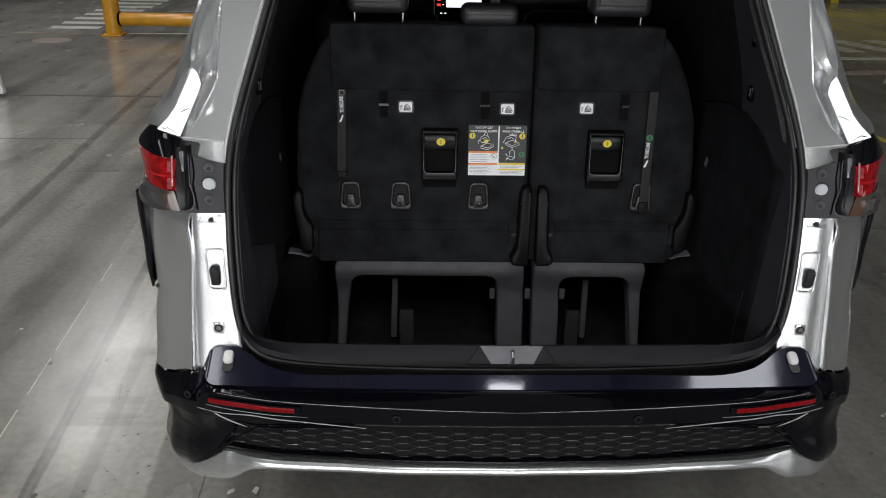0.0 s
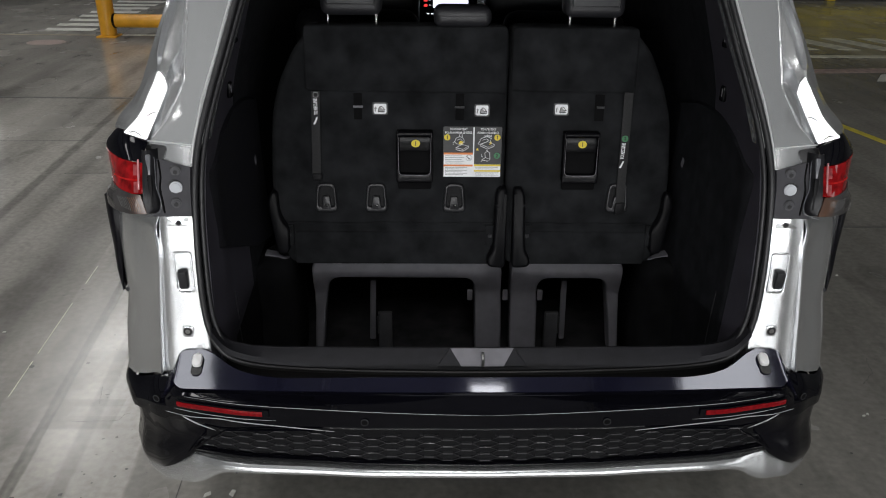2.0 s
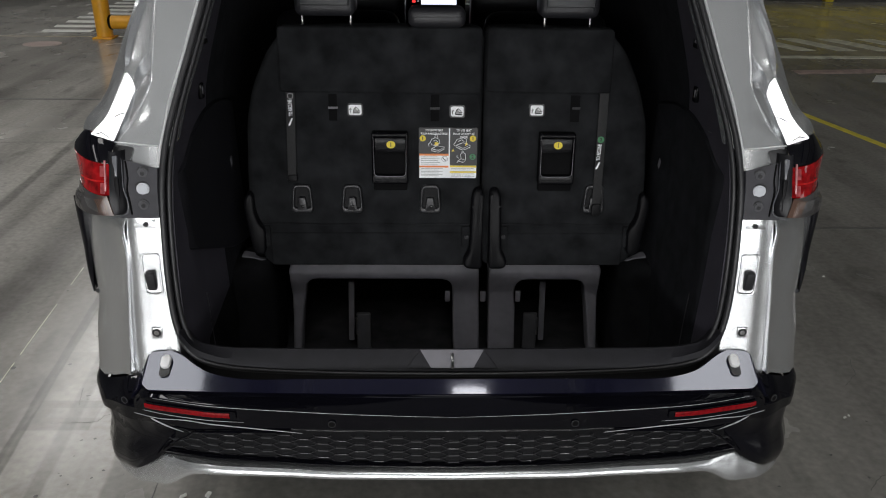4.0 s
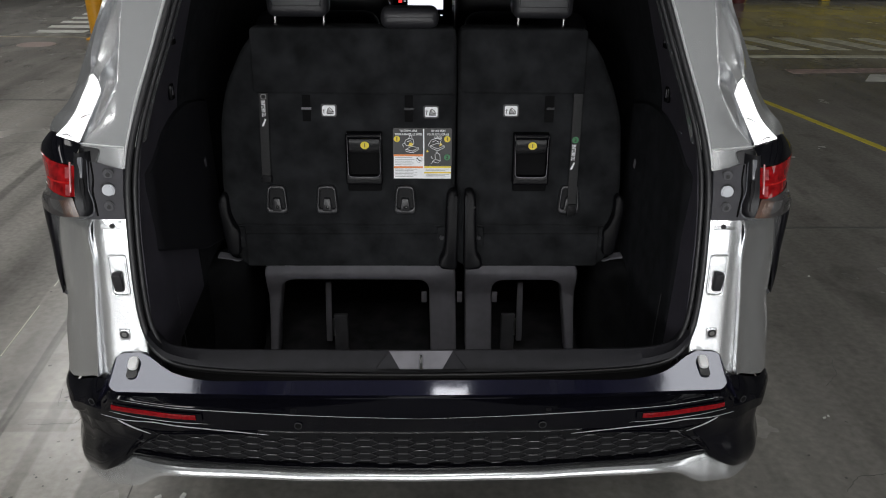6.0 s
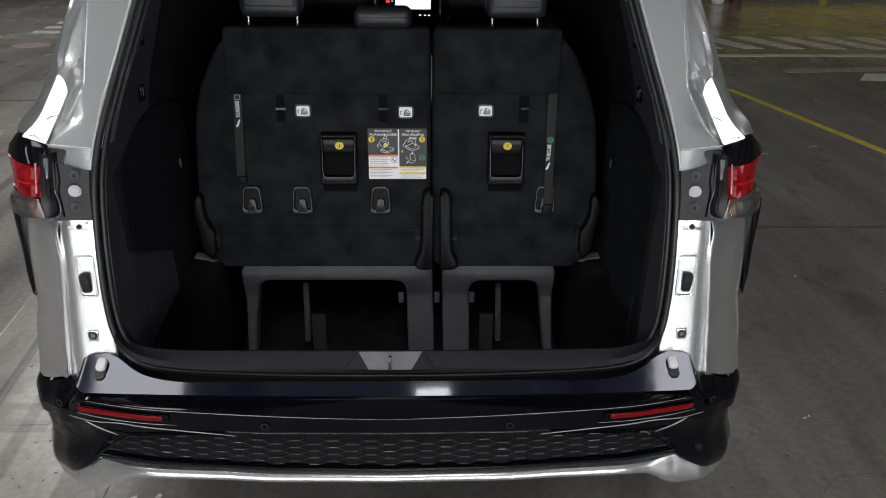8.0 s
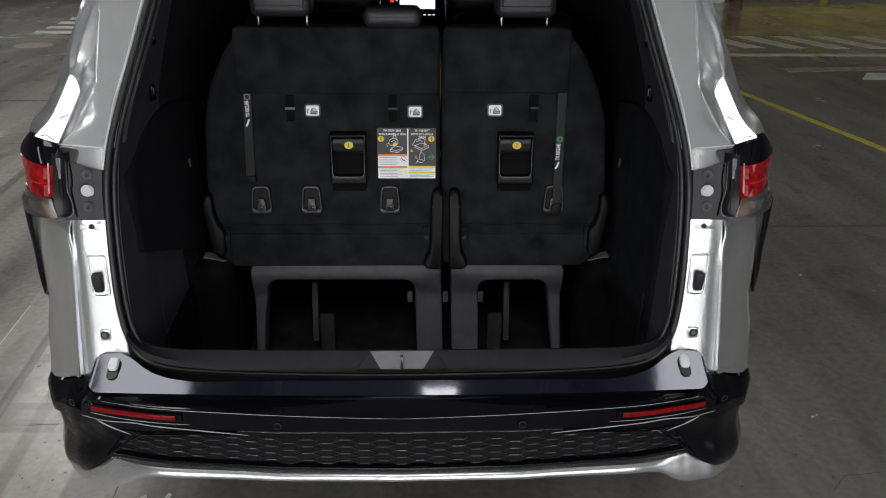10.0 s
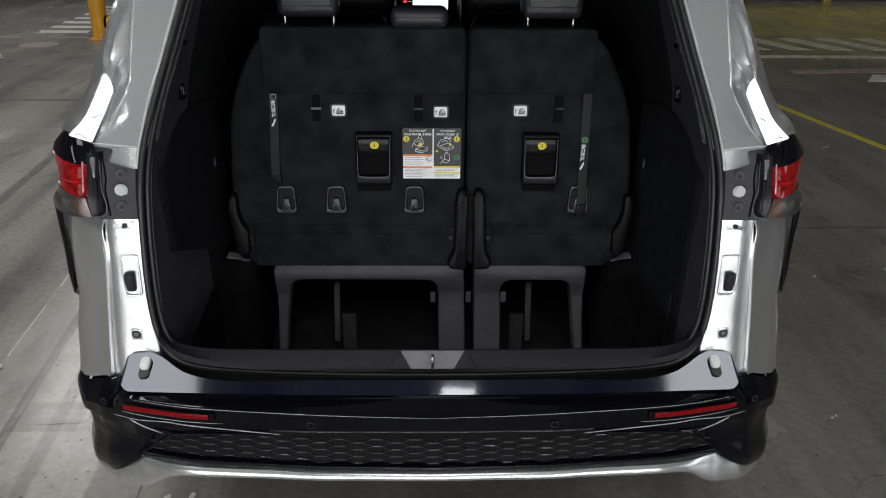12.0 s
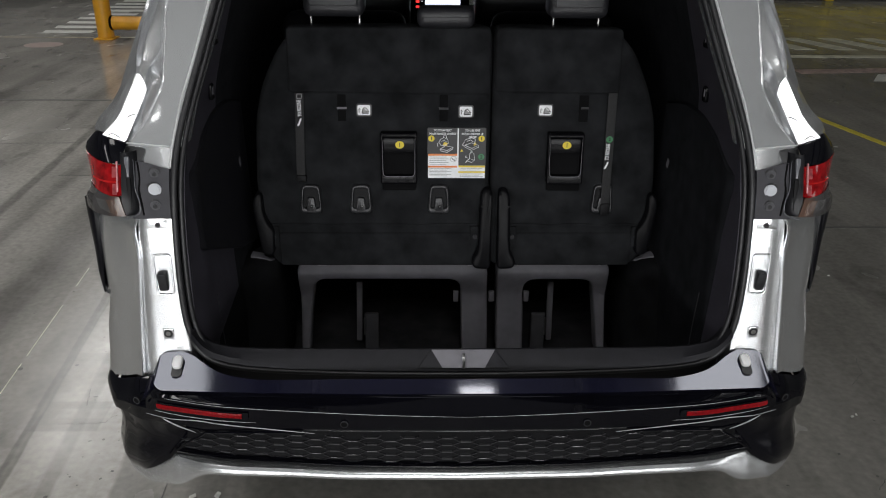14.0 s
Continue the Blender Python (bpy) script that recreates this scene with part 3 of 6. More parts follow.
for s in (1, -1):
    # inner flange from the sill to the roof
    zs = [0.60, 0.64, 0.70, 0.76, 0.83, 0.90, 0.97, 1.03, 1.10, 1.15, 1.20, 1.26, 1.32, 1.40, 1.50, 1.60, 1.72]
    rows = []
    for z in zs:
        x0, y = seal_x(z), yf(z)
        x1 = gi_x(z) if z < 1.04 else 0.80 if z < 1.19 else crease_x(z)
        rows.append([(x0 - 0.016, y + 0.06, z), (x0 - 0.012, y + 0.004, z), (x0 - 0.006, y, z), ((x0 + x1) / 2, y, z), (x1 - 0.004, y, z), (x1, y + 0.003, z)])
    rows = [r for r, z in zip(rows, zs) if z <= 1.20]
    part("gate_flange", sheet(rows, 0.002, sx=s), SILVER, van)
    rows = []
    for k in range(61):
        z = 1.199 + 0.521 * (k / 60) ** 1.35
        x0, x1, y = seal_x(z), crease_x(z), yf(z)
        us = [x0 - 0.02 + (x1 - x0 + 0.018) * j / 14 for j in range(15)]
        rows.append([(x0 - 0.03, y + 0.06, z), (x0 - 0.026, y + 0.004, z)] + [(u, y + dent(u, z), z) for u in us])
    part("pillar_face", sheet(rows, 0.002, sx=s), SILVER, van, sharp=30)
    # quarter panel below the taillight
    rows = []
    wide_by = interp([0.62, 0.70, 0.80, 0.85, 1.0, 1.05], [0.011, 0.006, 0.003, 0.011, 0.026, 0.026])
    for z in (0.62, 0.66, 0.71, 0.78, 0.86, 0.94, 1.0, 1.03, 1.05):
        w = wide_by(z)
        y, g = yf(z), gi_x(z)
        e = g + 0.004
        ye = y - proud(z)
        b = 0.018 * min(1, max(0, (0.82 - z) / 0.15))
        rows.append([(g, y + 0.003, z), (g + 0.0008, y - 0.002, z), (e - 0.0012, ye + 0.002, z), (e + 0.0008, ye, z), (e + 0.004, ye + 0.0025, z), (e + 0.012, ye + 0.010, z), (e + 0.026, ye + 0.024, z), (0.872 + b * 0.4 + w * 0.4, ye + 0.044, z), (0.900 + b * 0.9 + w * 0.8, ye + 0.070, z), (0.926 + b + w, ye + 0.108, z),
                     (0.947 + b + w, ye + 0.17, z), (0.960 + b + w, ye + 0.27, z), (0.967 + b + w, ye + 0.42, z), (0.972 + b + w, 2.55, z)])
    lean = lambda x, z: 0.30 * max(0, z - 0.75) ** 2 * min(1, max(0, (x - 0.835) / 0.09))
    rows = [[(x - 0.3 * lean(x, z), y + 0.8 * lean(x, z), z) for x, y, z in r] for r in rows]
    rows[0] = [(x, y, foot_z(x) + 0.001) for x, y, z in rows[0]]
    rows[1] = [(x, y, foot_z(x) + 0.03) for x, y, z in rows[1]]
    part("quarter_panel", sheet(rows, 0.003, n=3, sx=s), SILVER, van, sharp=25)
    # pillar above the taillight: columns from the crease outward, each with its own foot
    foot = [1.206, 1.206, 1.206, 1.209, 1.210, 1.221, 1.233, 1.234, 1.230, 1.222, 1.216, 1.208, 1.20]
    rows = []
    for k in range(31):
        t = (k / 30) ** 1.25
        row = []
        for j, zb in enumerate(foot):
            z = zb + (1.72 - zb) * t
            y, c, d = yf(z), crease_x(z), slab_dy(z)
            si, so, sl = slab_in(z), slab_out(z), sil_x(z)
            top = min(1, max(0, (z - 1.35) / 0.03))
            x, y = ((c - 0.002, y + 0.002), (c + 0.003, y - 0.002), (min(c + 0.008, si - 0.003), y + 0.002 + 0.012 * top), (si, y + d + 0.017 - 0.013 * top), (si + 0.004, y + d + 0.005 - 0.003 * top), ((si + so) / 2, y + d), (so - 0.003, y + d - 0.005 + 0.005 * top),
                    (so + 0.002, y + d - 0.022 * top - 0.003), (so * 0.5 + sl * 0.5, y + d * 0.5 + 0.020), (sl, y + 0.055), (sl + 0.014, y + 0.12), (sl + 0.03, y + 0.28), (sl + 0.05, 2.62))[j]
            if 4 <= j <= 7:
                w = min(1, max(0, (1.385 - z) / 0.03))
                y = w * (plate_y(x, z) + (0.004 if j < 7 else 0.007)) + (1 - w) * y
            row.append((x, y, z))
        rows.append(row)
    part("rear_pillar", sheet(rows, 0.003, sx=s), SILVER, van, sharp=14)
    outline = [(0.826, 1.208), (0.804, 1.262), (0.781, 1.321), (0.789, 1.346), (0.803, 1.362), (0.813, 1.340), (0.826, 1.308), (0.838, 1.278), (0.853, 1.256), (0.880, 1.229)]
    plate = part("pillar_plate", slab(rounded(outline, 0.006, 4), lambda u, v, d, s=s: (s * u, plate_y(u, v) + d, v), 0.012, 0.0018), SILVER, van, smooth=False)
    part("panel_mark", tube(curve([(s * x, plate_y(x, z) - 0.0006, z) for x, z in ((0.803, 1.270), (0.816, 1.268), (0.829, 1.261))], 3), 0.0014, 5, ends=0.2), RUBBER, plate)
    part("plate_fold", tube(curve([(s * x, plate_y(x, z) - 0.0006, z) for x, z in ((0.831, 1.214), (0.844, 1.224), (0.855, 1.231), (0.862, 1.229), (0.868, 1.233))], 3), 0.0013, 5, ends=0.2), RUBBER, plate)
    # shelf between the flange and the light, under the pillar; a dark sheet paints its shade
    part("cap_shade", sheet([[(0.815, yf(1.2) - 0.012, 1.2), (0.90, yf(1.2) + 0.02, 1.21)], [(0.815, yf(1.2) + 0.05, 1.198), (0.90, yf(1.2) + 0.06, 1.208)]], 0.002, sx=s), RUBBER, van)
    part("pillar_shelf", sheet([[(0.70, yf(1.2) + 0.001, 1.196), (0.83, 1.915, 1.196)], [(0.70, 2.1, 1.19), (0.83, 2.1, 1.19)]], 0.002, sx=s), SILVER, van)
    # bead whose pale colour paints the highlight along the seal's edge
    part("pinch_bead", tube(curve([(s * (seal_x(z) - 0.0035), yf(z) - 0.001, z) for z in (1.158, 1.2, 1.25, 1.3, 1.35, 1.4, 1.46, 1.54, 1.62, 1.72)], 2), 0.003, 8), BEAD, van)
    part("crease_line", tube(curve([(s * crease_x(z), yf(z) - 0.0005, z) for z in (1.214, 1.245, 1.28, 1.307, 1.332, 1.38, 1.42, 1.46, 1.50)], 3), 0.0017, 8, ends=0.4), SILVER, van)
    # short raised seam line at the pillar's foot, in the same pale highlight colour
    part("seam", tube([(s * 0.722, yf(1.199) - 0.003, 1.199), (s * 0.76, yf(1.203) - 0.004, 1.202), (s * 0.825, yf(1.207) - 0.004, 1.208)], 0.0022, 6), BEAD, van)
    # black bracket with its screws
    rows = []
    for k in range(8):
        t = k / 7
        row = []
        for u, top in ((0.7215, 1.151), (0.723, 1.152), (0.745, 1.157), (0.765, 1.162), (0.785, 1.167), (0.800, 1.169), (0.812, 1.170)):
            z = 1.036 + (top - 1.036) * t
            row.append((u, yf(z) - (0.002 if u < 0.722 else 0.009), z))
        rows.append(row)
    bracket = part("lamp_bracket", sheet(rows, 0.004, sx=s), BRACKET, van, "black plastic bracket with screws and a cap")
    # dark slab in place of the shaded recess above the bracket
    part("bracket_shade", slab(rounded([(0.777, 1.196), (0.828, 1.203), (0.830, 1.150), (0.790, 1.160)], 0.010, 4), lambda u, v, d, s=s: (s * u, yf(v) - 0.006 + d, v), 0.006, 0.001), RUBBER, bracket)
    for z in (1.142, 1.068):
        part("screw_ring", disc(0.0165, 0.005, (s * 0.755, yf(z) - 0.010, z), seg=24, bevel=0.002), RUBBER, bracket)
        part("screw_boss", disc(0.0135, 0.011, (s * 0.755, yf(z) - 0.011, z), seg=20, bevel=0.003), BOSS, bracket)
        part("screw", disc(0.0060, 0.013, (s * 0.755, yf(z) - 0.012, z), seg=6, bevel=0.001), RUBBER, bracket)
    part("bracket_edge", slab(rounded([(0.7222, 1.150), (0.736, 1.153), (0.738, 1.040), (0.7245, 1.040)], 0.002, 2), lambda u, v, d, s=s: (s * u, yf(v) - 0.0125 + d, v), 0.006, 0.0015), GREYPLAS, bracket)
    # near-black strip in place of the shaded channel beside the lamp
    part("bracket_gap", tube(curve([(s * x, yf(z) - 0.011, z) for x, z in ((0.797, 1.168), (0.791, 1.13), (0.793, 1.105), (0.789, 1.08), (0.785, 1.045))], 3), 0.0035, 6), VOID, bracket)
    part("cap_ring", disc(0.0185, 0.006, (s * 0.757, yf(1.107) - 0.010, 1.107), seg=24, bevel=0.002), RUBBER, bracket)
    part("cap", disc(0.0155, 0.012, (s * 0.754, yf(1.107) - 0.013, 1.107), seg=24, bevel=0.003), CAPPLAS, bracket, "pale grey round cap")
    # flange details: bolt patch, bolt, gate stop in its pressed recess, square stud
    part("bolt_patch", slab(rounded([(0.731, 1.032), (0.786, 1.032), (0.787, 1.008), (0.731, 1.008)], 0.004, 3), lambda u, v, d, s=s: (s * u, yf(v) - 0.002 + d, v), 0.004, 0.001), SILVER, van)
    part("bolt", disc(0.0065, 0.006, (s * 0.757, yf(1.018) - 0.004, 1.018), seg=14, bevel=0.001), PLASTIC, van)
    outer = rounded([(0.778, 0.948), (0.730, 0.948), (0.727, 0.840), (0.774, 0.840)], 0.012, 5)
    inner = rounded([(0.773, 0.943), (0.735, 0.943), (0.732, 0.845), (0.769, 0.845)], 0.010, 5)
    stop = part("gate_stop", slab(outer, lambda u, v, d, s=s: (s * u, yf(v) - 0.007 + d, v), 0.009, 0.003, hole=inner), SILVER, van)
    part("stop_pocket", slab(rounded([(0.7705, 0.930), (0.735, 0.930), (0.7325, 0.850), (0.7675, 0.848)], 0.003, 3), lambda u, v, d, s=s: (s * u, yf(v) - 0.0015 + d, v), 0.004), RUBBER, stop)
    part("rubber_stop", box(0.024, 0.022, 0.052, (s * 0.753, yf(0.885) - 0.008, 0.880), 0.006, turn=(10, 0, 0)), PLASTIC, stop, "dark rubber stop block")
    stud = part("stud_plate", box(0.028, 0.006, 0.032, (s * 0.755, yf(0.735) - 0.003, 0.735), 0.003), SILVER, van)
    part("stud_ring", disc(0.0112, 0.007, (s * 0.755, yf(0.737) - 0.005, 0.738), seg=16, bevel=0.001), PLASTIC, stud)
    part("stud", disc(0.0065, 0.008, (s * 0.755, yf(0.737) - 0.006, 0.738), seg=14, bevel=0.001), STEEL, stud)
    # taillight
    lamp = part("tail_light", sheet([[(0.797 + hz, yf(z) + 0.015, z), (0.799 + hz, yf(z) - 0.010, z), (0.809 + hz, yf(z) - 0.024, z), (0.824, yf(z) - 0.028, z), (0.830, yf(z) - 0.026, z), (0.832, yf(z) - 0.01, z)] for z, hz in ((1.050, 0.004), (1.056, -0.001), (1.07, -0.003), (1.09, -0.001), (1.115, 0.003), (1.14, 0.003), (1.17, 0.003), (1.193, 0.005))], 0.003, n=2, m=2, sx=s), SMOKE, van, "smoked taillight housing with a red lens")
    prof = [(0.828, -0.030), (0.834, -0.034), (0.860, -0.031), (0.890, -0.015), (0.916, 0.010), (0.937, 0.040), (0.951, 0.075), (0.957, 0.12), (0.960, 0.22)]
    pinch = interp([1.04, 1.07, 1.10, 1.14, 1.185, 1.20], [0.002, 0.004, -0.013, -0.007, 0.004, 0.006])

    def lens(z0, z1, prof=prof, n=6, grow=0.0):
        return [[(x + pinch(z0 + (z1 - z0) * k / n) * (x - 0.83) / 0.1, yf(z0 + (z1 - z0) * k / n) + y - grow, z0 + (z1 - z0) * k / n + (x - 0.836) * (0.12 if k == n else 0)) for x, y in prof] for k in range(n + 1)]

    part("red_lens", sheet(lens(1.098, 1.168), 0.004, n=2, m=2, sx=s), REDLENS, lamp, "ribbed red lens")
    part("clear_lens", sheet([[(x - (0.013 * (1.096 - z) / 0.046 if i == 0 else 0), y, z) for i, (x, y, z) in enumerate(r)] for r in lens(1.050, 1.096, prof[1:])], 0.004, n=2, m=2, sx=s), CLEARLENS, lamp, "clear lower lens with an orange bulb")
    part("light_bar", sheet([[(x + pinch(z) * (x - 0.83) / 0.1, yf(z) + y - 0.0012, z) for x, y in prof[1:5]] for z in (1.128, 1.130, 1.132)], 0.001, m=2, sx=s), mat("bright_red_bar", (0.42, 0.014, 0.014), 0.1, spec=0.4, scale=60, amount=0.3), lamp)
    surf = lambda u: float(np.interp(u, [p[0] for p in prof], [p[1] for p in prof]))
    for k in range(11):
        ua, ub = 0.846 + 0.0052 * k, 0.834 + 0.0050 * k
        part("lens_rib", tube([(s * (u + 0.012 * (1.06 - z)), yf(z) + surf(u) - 0.0026, z) for u, z in ((ub, 1.054 + 0.0010 * k), (ub * 0.6 + ua * 0.4 - 0.002, 1.070), (ua, 1.091 - 0.0004 * k))], 0.00045, 5, up=(1, 0, 0)), ORANGE if k < 5 else RIB, lamp)
    part("housing_rim", tube(curve([(s * x, yf(z) + dy, z) for x, z, dy in ((0.826, 1.190, -0.028), (0.807, 1.180, -0.020), (0.802, 1.14, -0.018), (0.800, 1.11, -0.018), (0.792, 1.075, -0.015), (0.795, 1.050, -0.017), (0.826, 1.042, -0.030))], 4), 0.0017, 6, up=(0, 1, 0)), mat("clear_rim", (0.10, 0.105, 0.115), 0.2, spec=0.4, scale=60, amount=0.3), lamp)
    # pale red patches that paint reflections near the lens's inner end
    glow = mat("pale_red_reflection", (0.34, 0.07, 0.075), 0.15, spec=0.4, scale=90, amount=0.4)
    for z, x in ((1.152, 0.8445), (1.114, 0.8435)):
        part("lens_reflection", sheet([[(x - 0.006, yf(zz) - 0.0353, zz), (x + 0.005, yf(zz) - 0.0345, zz)] for zz in (z - 0.012, z + 0.012)], 0.001, sx=s), glow, lamp)
    # pale line for the light caught along the lens's clear rim
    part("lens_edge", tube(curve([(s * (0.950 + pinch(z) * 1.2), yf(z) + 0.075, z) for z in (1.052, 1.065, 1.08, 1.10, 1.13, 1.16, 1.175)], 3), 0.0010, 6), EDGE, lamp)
    part("inner_strip", box(0.0045, 0.006, 0.074, (s * 0.8365, yf(1.14) - 0.0345, 1.142), 0.002, turn=(-20, 0, 0)), mat("pink_lens_edge", (0.55, 0.22, 0.23), 0.15, scale=60, amount=0.3), lamp)
    part("grey_insert", box(0.014, 0.008, 0.052, (s * 0.8175, yf(1.160) - 0.026, 1.160), 0.005, turn=(-20, 0, 0)), mat("pale_insert", (0.13, 0.135, 0.15), 0.3, coat=0.2, scale=60, amount=0.2), lamp)
    part("dark_insert", box(0.012, 0.008, 0.080, (s * 0.812, yf(1.10) - 0.024, 1.100), 0.004, turn=(-13, 0, 0)), MATTE, lamp)
    cap_rows = []
    bottom = [(0.828, -0.030), (0.860, -0.030), (0.890, -0.014), (0.916, 0.012), (0.938, 0.042), (0.953, 0.08), (0.960, 0.14)]
    bottom = [(x, yf(1.17) + y + 0.001, 1.169 + (x - 0.836) * 0.12) for x, y in bottom]
    crown = [(x, yf(z) + y, z) for x, y, z in ((0.822, -0.014, 1.207), (0.852, -0.012, 1.217), (0.874, -0.006, 1.227), (0.893, 0.008, 1.231), (0.912, 0.032, 1.226), (0.936, 0.056, 1.206), (0.954, 0.10, 1.191))]
    for t, bulge in ((0, 0), (0.15, 0.002), (0.5, 0.004), (0.85, 0.002), (1, 0.0)):
        cap_rows.append([(p[0] + (q[0] - p[0]) * t + bulge * 0.5, p[1] + (q[1] - p[1]) * t - bulge, p[2] + (q[2] - p[2]) * t) for p, q in zip(bottom, crown)])
    part("light_cap", sheet(cap_rows, 0.003, n=1, m=3, sx=s), GLOSS, lamp, "gloss black cap")
    # corner fin
    fin = [[(a, y - 0.004, z), (a + w * 0.5, y - 0.006, z), (a + w, y + 0.004, z), (a + w + 0.004, y + 0.03, z), (a + w - 0.004, y + 0.14, z)] for a, w, y, z in ((0.940, 0.036, 1.955, 1.045), (0.941, 0.036, 1.955, 1.01), (0.944, 0.031, 1.952, 0.96), (0.949, 0.024, 1.95, 0.90), (0.956, 0.018, 1.948, 0.84), (0.959, 0.011, 1.946, 0.80), (0.961, 0.004, 1.945, 0.780))]
    part("corner_fin", sheet(fin, 0.006, n=2, m=2, sx=s), GLOSS, van, "gloss black corner fin")
    part("plug", disc(0.007, 0.004, (s * 0.935, yf(0.80) + 0.10, 0.800), "Y", 14, 0.001), PLASTIC, van)

# weather seal round the opening
half = [(0.558, 1.74), (0.591, 1.60), (0.619, 1.50), (0.648, 1.40), (0.677, 1.30), (0.698, 1.21), (0.708, 1.12), (0.711, 1.0), (0.709, 0.88), (0.705, 0.79), (0.695, 0.735), (0.672, 0.690), (0.632, 0.660), (0.56, 0.645), (0.45, 0.637), (0.30, 0.631), (0.15, 0.628)]
sy = lambda z: max(yf(z) - 0.006, 1.748)
half = [(x + 0.003 * (z > 0.66), z) for x, z in half]
ring = [(x, z) for x, z in half] + [(0, 0.627)] + [(-x, z) for x, z in reversed(half)]
part("weather_seal", tube(curve([(x, sy(z), z) for x, z in ring], 4), 0.0080, 10), RUBBER, van, "black rubber door seal")
ring2 = [(x - 0.0135, z + 0.003) for x, z in half[:12]] + [(0.624, 0.673), (0.555, 0.658), (0.45, 0.650), (0.30, 0.644), (0.15, 0.641)]
ring2 = ring2 + [(0, 0.640)] + [(-x, z) for x, z in reversed(ring2)]
part("seal_lip", tube(curve([(x, sy(z) + 0.012, z) for x, z in ring2], 4), 0.0065, 10), RUBBER, van, "inner lip of the black rubber seal")

# ---- bumper ----
plan = interp([0, 0.3, 0.6, 0.75, 0.833, 0.90, 0.938, 0.957, 0.966], [1.600, 1.606, 1.632, 1.664, 1.702, 1.762, 1.838, 1.94, 2.25])
stations = [0, 0.1, 0.2, 0.3, 0.4, 0.5, 0.58, 0.65, 0.70, 0.74, 0.77, 0.80, 0.833, 0.87, 0.90, 0.92, 0.935, 0.947, 0.956, 0.962, 0.966]
line_z = interp([0, 0.25, 0.45, 0.66, 0.75, 0.80], [0.617, 0.622, 0.626, 0.630, 0.632, 0.634])


def inward(x, d):
    """The plan point d metres inside the bumper's face."""
    e = 0.004
    tx, ty = 2 * e, plan(x + e) - plan(x - e)
    n = math.hypot(tx, ty)
    return x - d * ty / n, plan(x) + d * tx / n


def face_rows(levels, xs):
    """levels(x): a list of (set-back, z)."""
    rows = []
    for x in xs:
        row = []
        for d, z in levels(x):
            u, v = inward(x, d)
            row.append((u, v, z))
        rows.append(row)
    return rows


def both(xs):
    return [-x for x in reversed(xs) if x > 0] + xs


def flare(rows):
    """The lower corner stands slightly wider on the right."""
    return [[(x + 0.009 * min(1, max(0, (x - 0.72) / 0.15)) * min(1, max(0, (0.55 - z) / 0.15)), y, z) for x, y, z in r] for r in rows]


def both_rows(levels, xs):
    right = face_rows(levels, xs)
    left = [[(-p[0], p[1], p[2]) for p in r] for r in right]
    left = left[1:] if xs[0] == 0 else left
    return left[::-1] + flare(right)


# deck over the bumper
deck_back = interp([0, 0.5, 0.58, 0.64, 0.68, 0.71, 0.80], [1.700, 1.703, 1.712, 1.735, 1.765, 1.784, 1.784])
deck_xs = [0, 0.1, 0.2, 0.3, 0.4, 0.5, 0.56, 0.60, 0.63, 0.66, 0.69, 0.72, 0.74, 0.755, 0.765, 0.772, 0.7765, 0.780, 0.790, 0.802, 0.818]
front = lambda x: 1.662 + 0.020 * (x / 0.75) ** 2 + 0.022 * max(0, (x - 0.75) / 0.03) ** 2
deck_z = lambda x, y: 0.640 + 0.52 * (y - 1.662 - 0.020 * (x / 0.75) ** 2)
drows = []
for x in both(deck_xs):
    a = abs(x)
    yb, yq = deck_back(a) - 0.010 * max(0, (a - 0.755) / 0.022) ** 2, front(min(a, 0.78))
    fall = 0.0 if a < 0.777 else 0.004 if a < 0.785 else 0.022 if a < 0.795 else 0.036 if a < 0.81 else 0.06
    drows.append([(x, yb + 0.012, deck_z(a, yb) - 0.02 - fall), (x, yb + 0.003, deck_z(a, yb) - 0.003 - fall)]
                 + [(x, yb + (yq - yb) * t, deck_z(a, yb + (yq - yb) * t) - fall) for t in (0.04, 0.25, 0.5, 0.75, 1)]
                 + [(x, yq + 0.003, deck_z(a, yq) - 0.006 - fall), (x, yq + 0.006, min(deck_z(a, yq) - 0.012, 0.630) - fall)])
deck = part("bumper_deck", sheet(drows, 0.003, n=2), DECK, van, "gloss navy-black bumper deck", sharp=30)
for s in (1, -1):
    P = lambda u, v, d, s=s: (s * u, 1.745 + v * 0.887 - d * 0.461 - 0.002, deck_z(0.7245, 1.745) + v * 0.461 + d * 0.887 - 0.001)
    part("deck_hole", slab(rounded([(0.7375, 0.024), (0.7115, 0.024), (0.7115, -0.034), (0.7375, -0.034)], 0.0125, 6), P, 0.004, 0.001), RUBBER, deck)
    part("gate_bump", slab(rounded([(0.737, 0.024), (0.713, 0.024), (0.713, -0.012), (0.737, -0.012)], 0.0115, 6), lambda u, v, d: P(u, v, 0.014 - d), 0.014, 0.004, 3), WHITEPLAS, deck, "pale gate buffer")


# cover: from the edge below the deck down to the grille; at the sides it meets the quarter panel
lip_x = [0, 0.74, 0.77, 0.785, 0.80, 0.833, 0.87, 0.90, 0.92, 0.935, 0.947, 0.956, 0.962, 0.966]
top_x = interp(lip_x, [0, 0.74, 0.77, 0.789, 0.808, 0.835, 0.868, 0.896, 0.918, 0.934, 0.946, 0.954, 0.960, 0.964])
top_y = interp([0.77, 0.789, 0.808, 0.823, 0.835, 0.868, 0.896, 0.918, 0.934, 0.946, 0.954, 0.960, 0.964], [1.692, 1.724, 1.757, 1.757, 1.763, 1.786, 1.806, 1.835, 1.863, 1.909, 1.960, 2.023, 2.17])
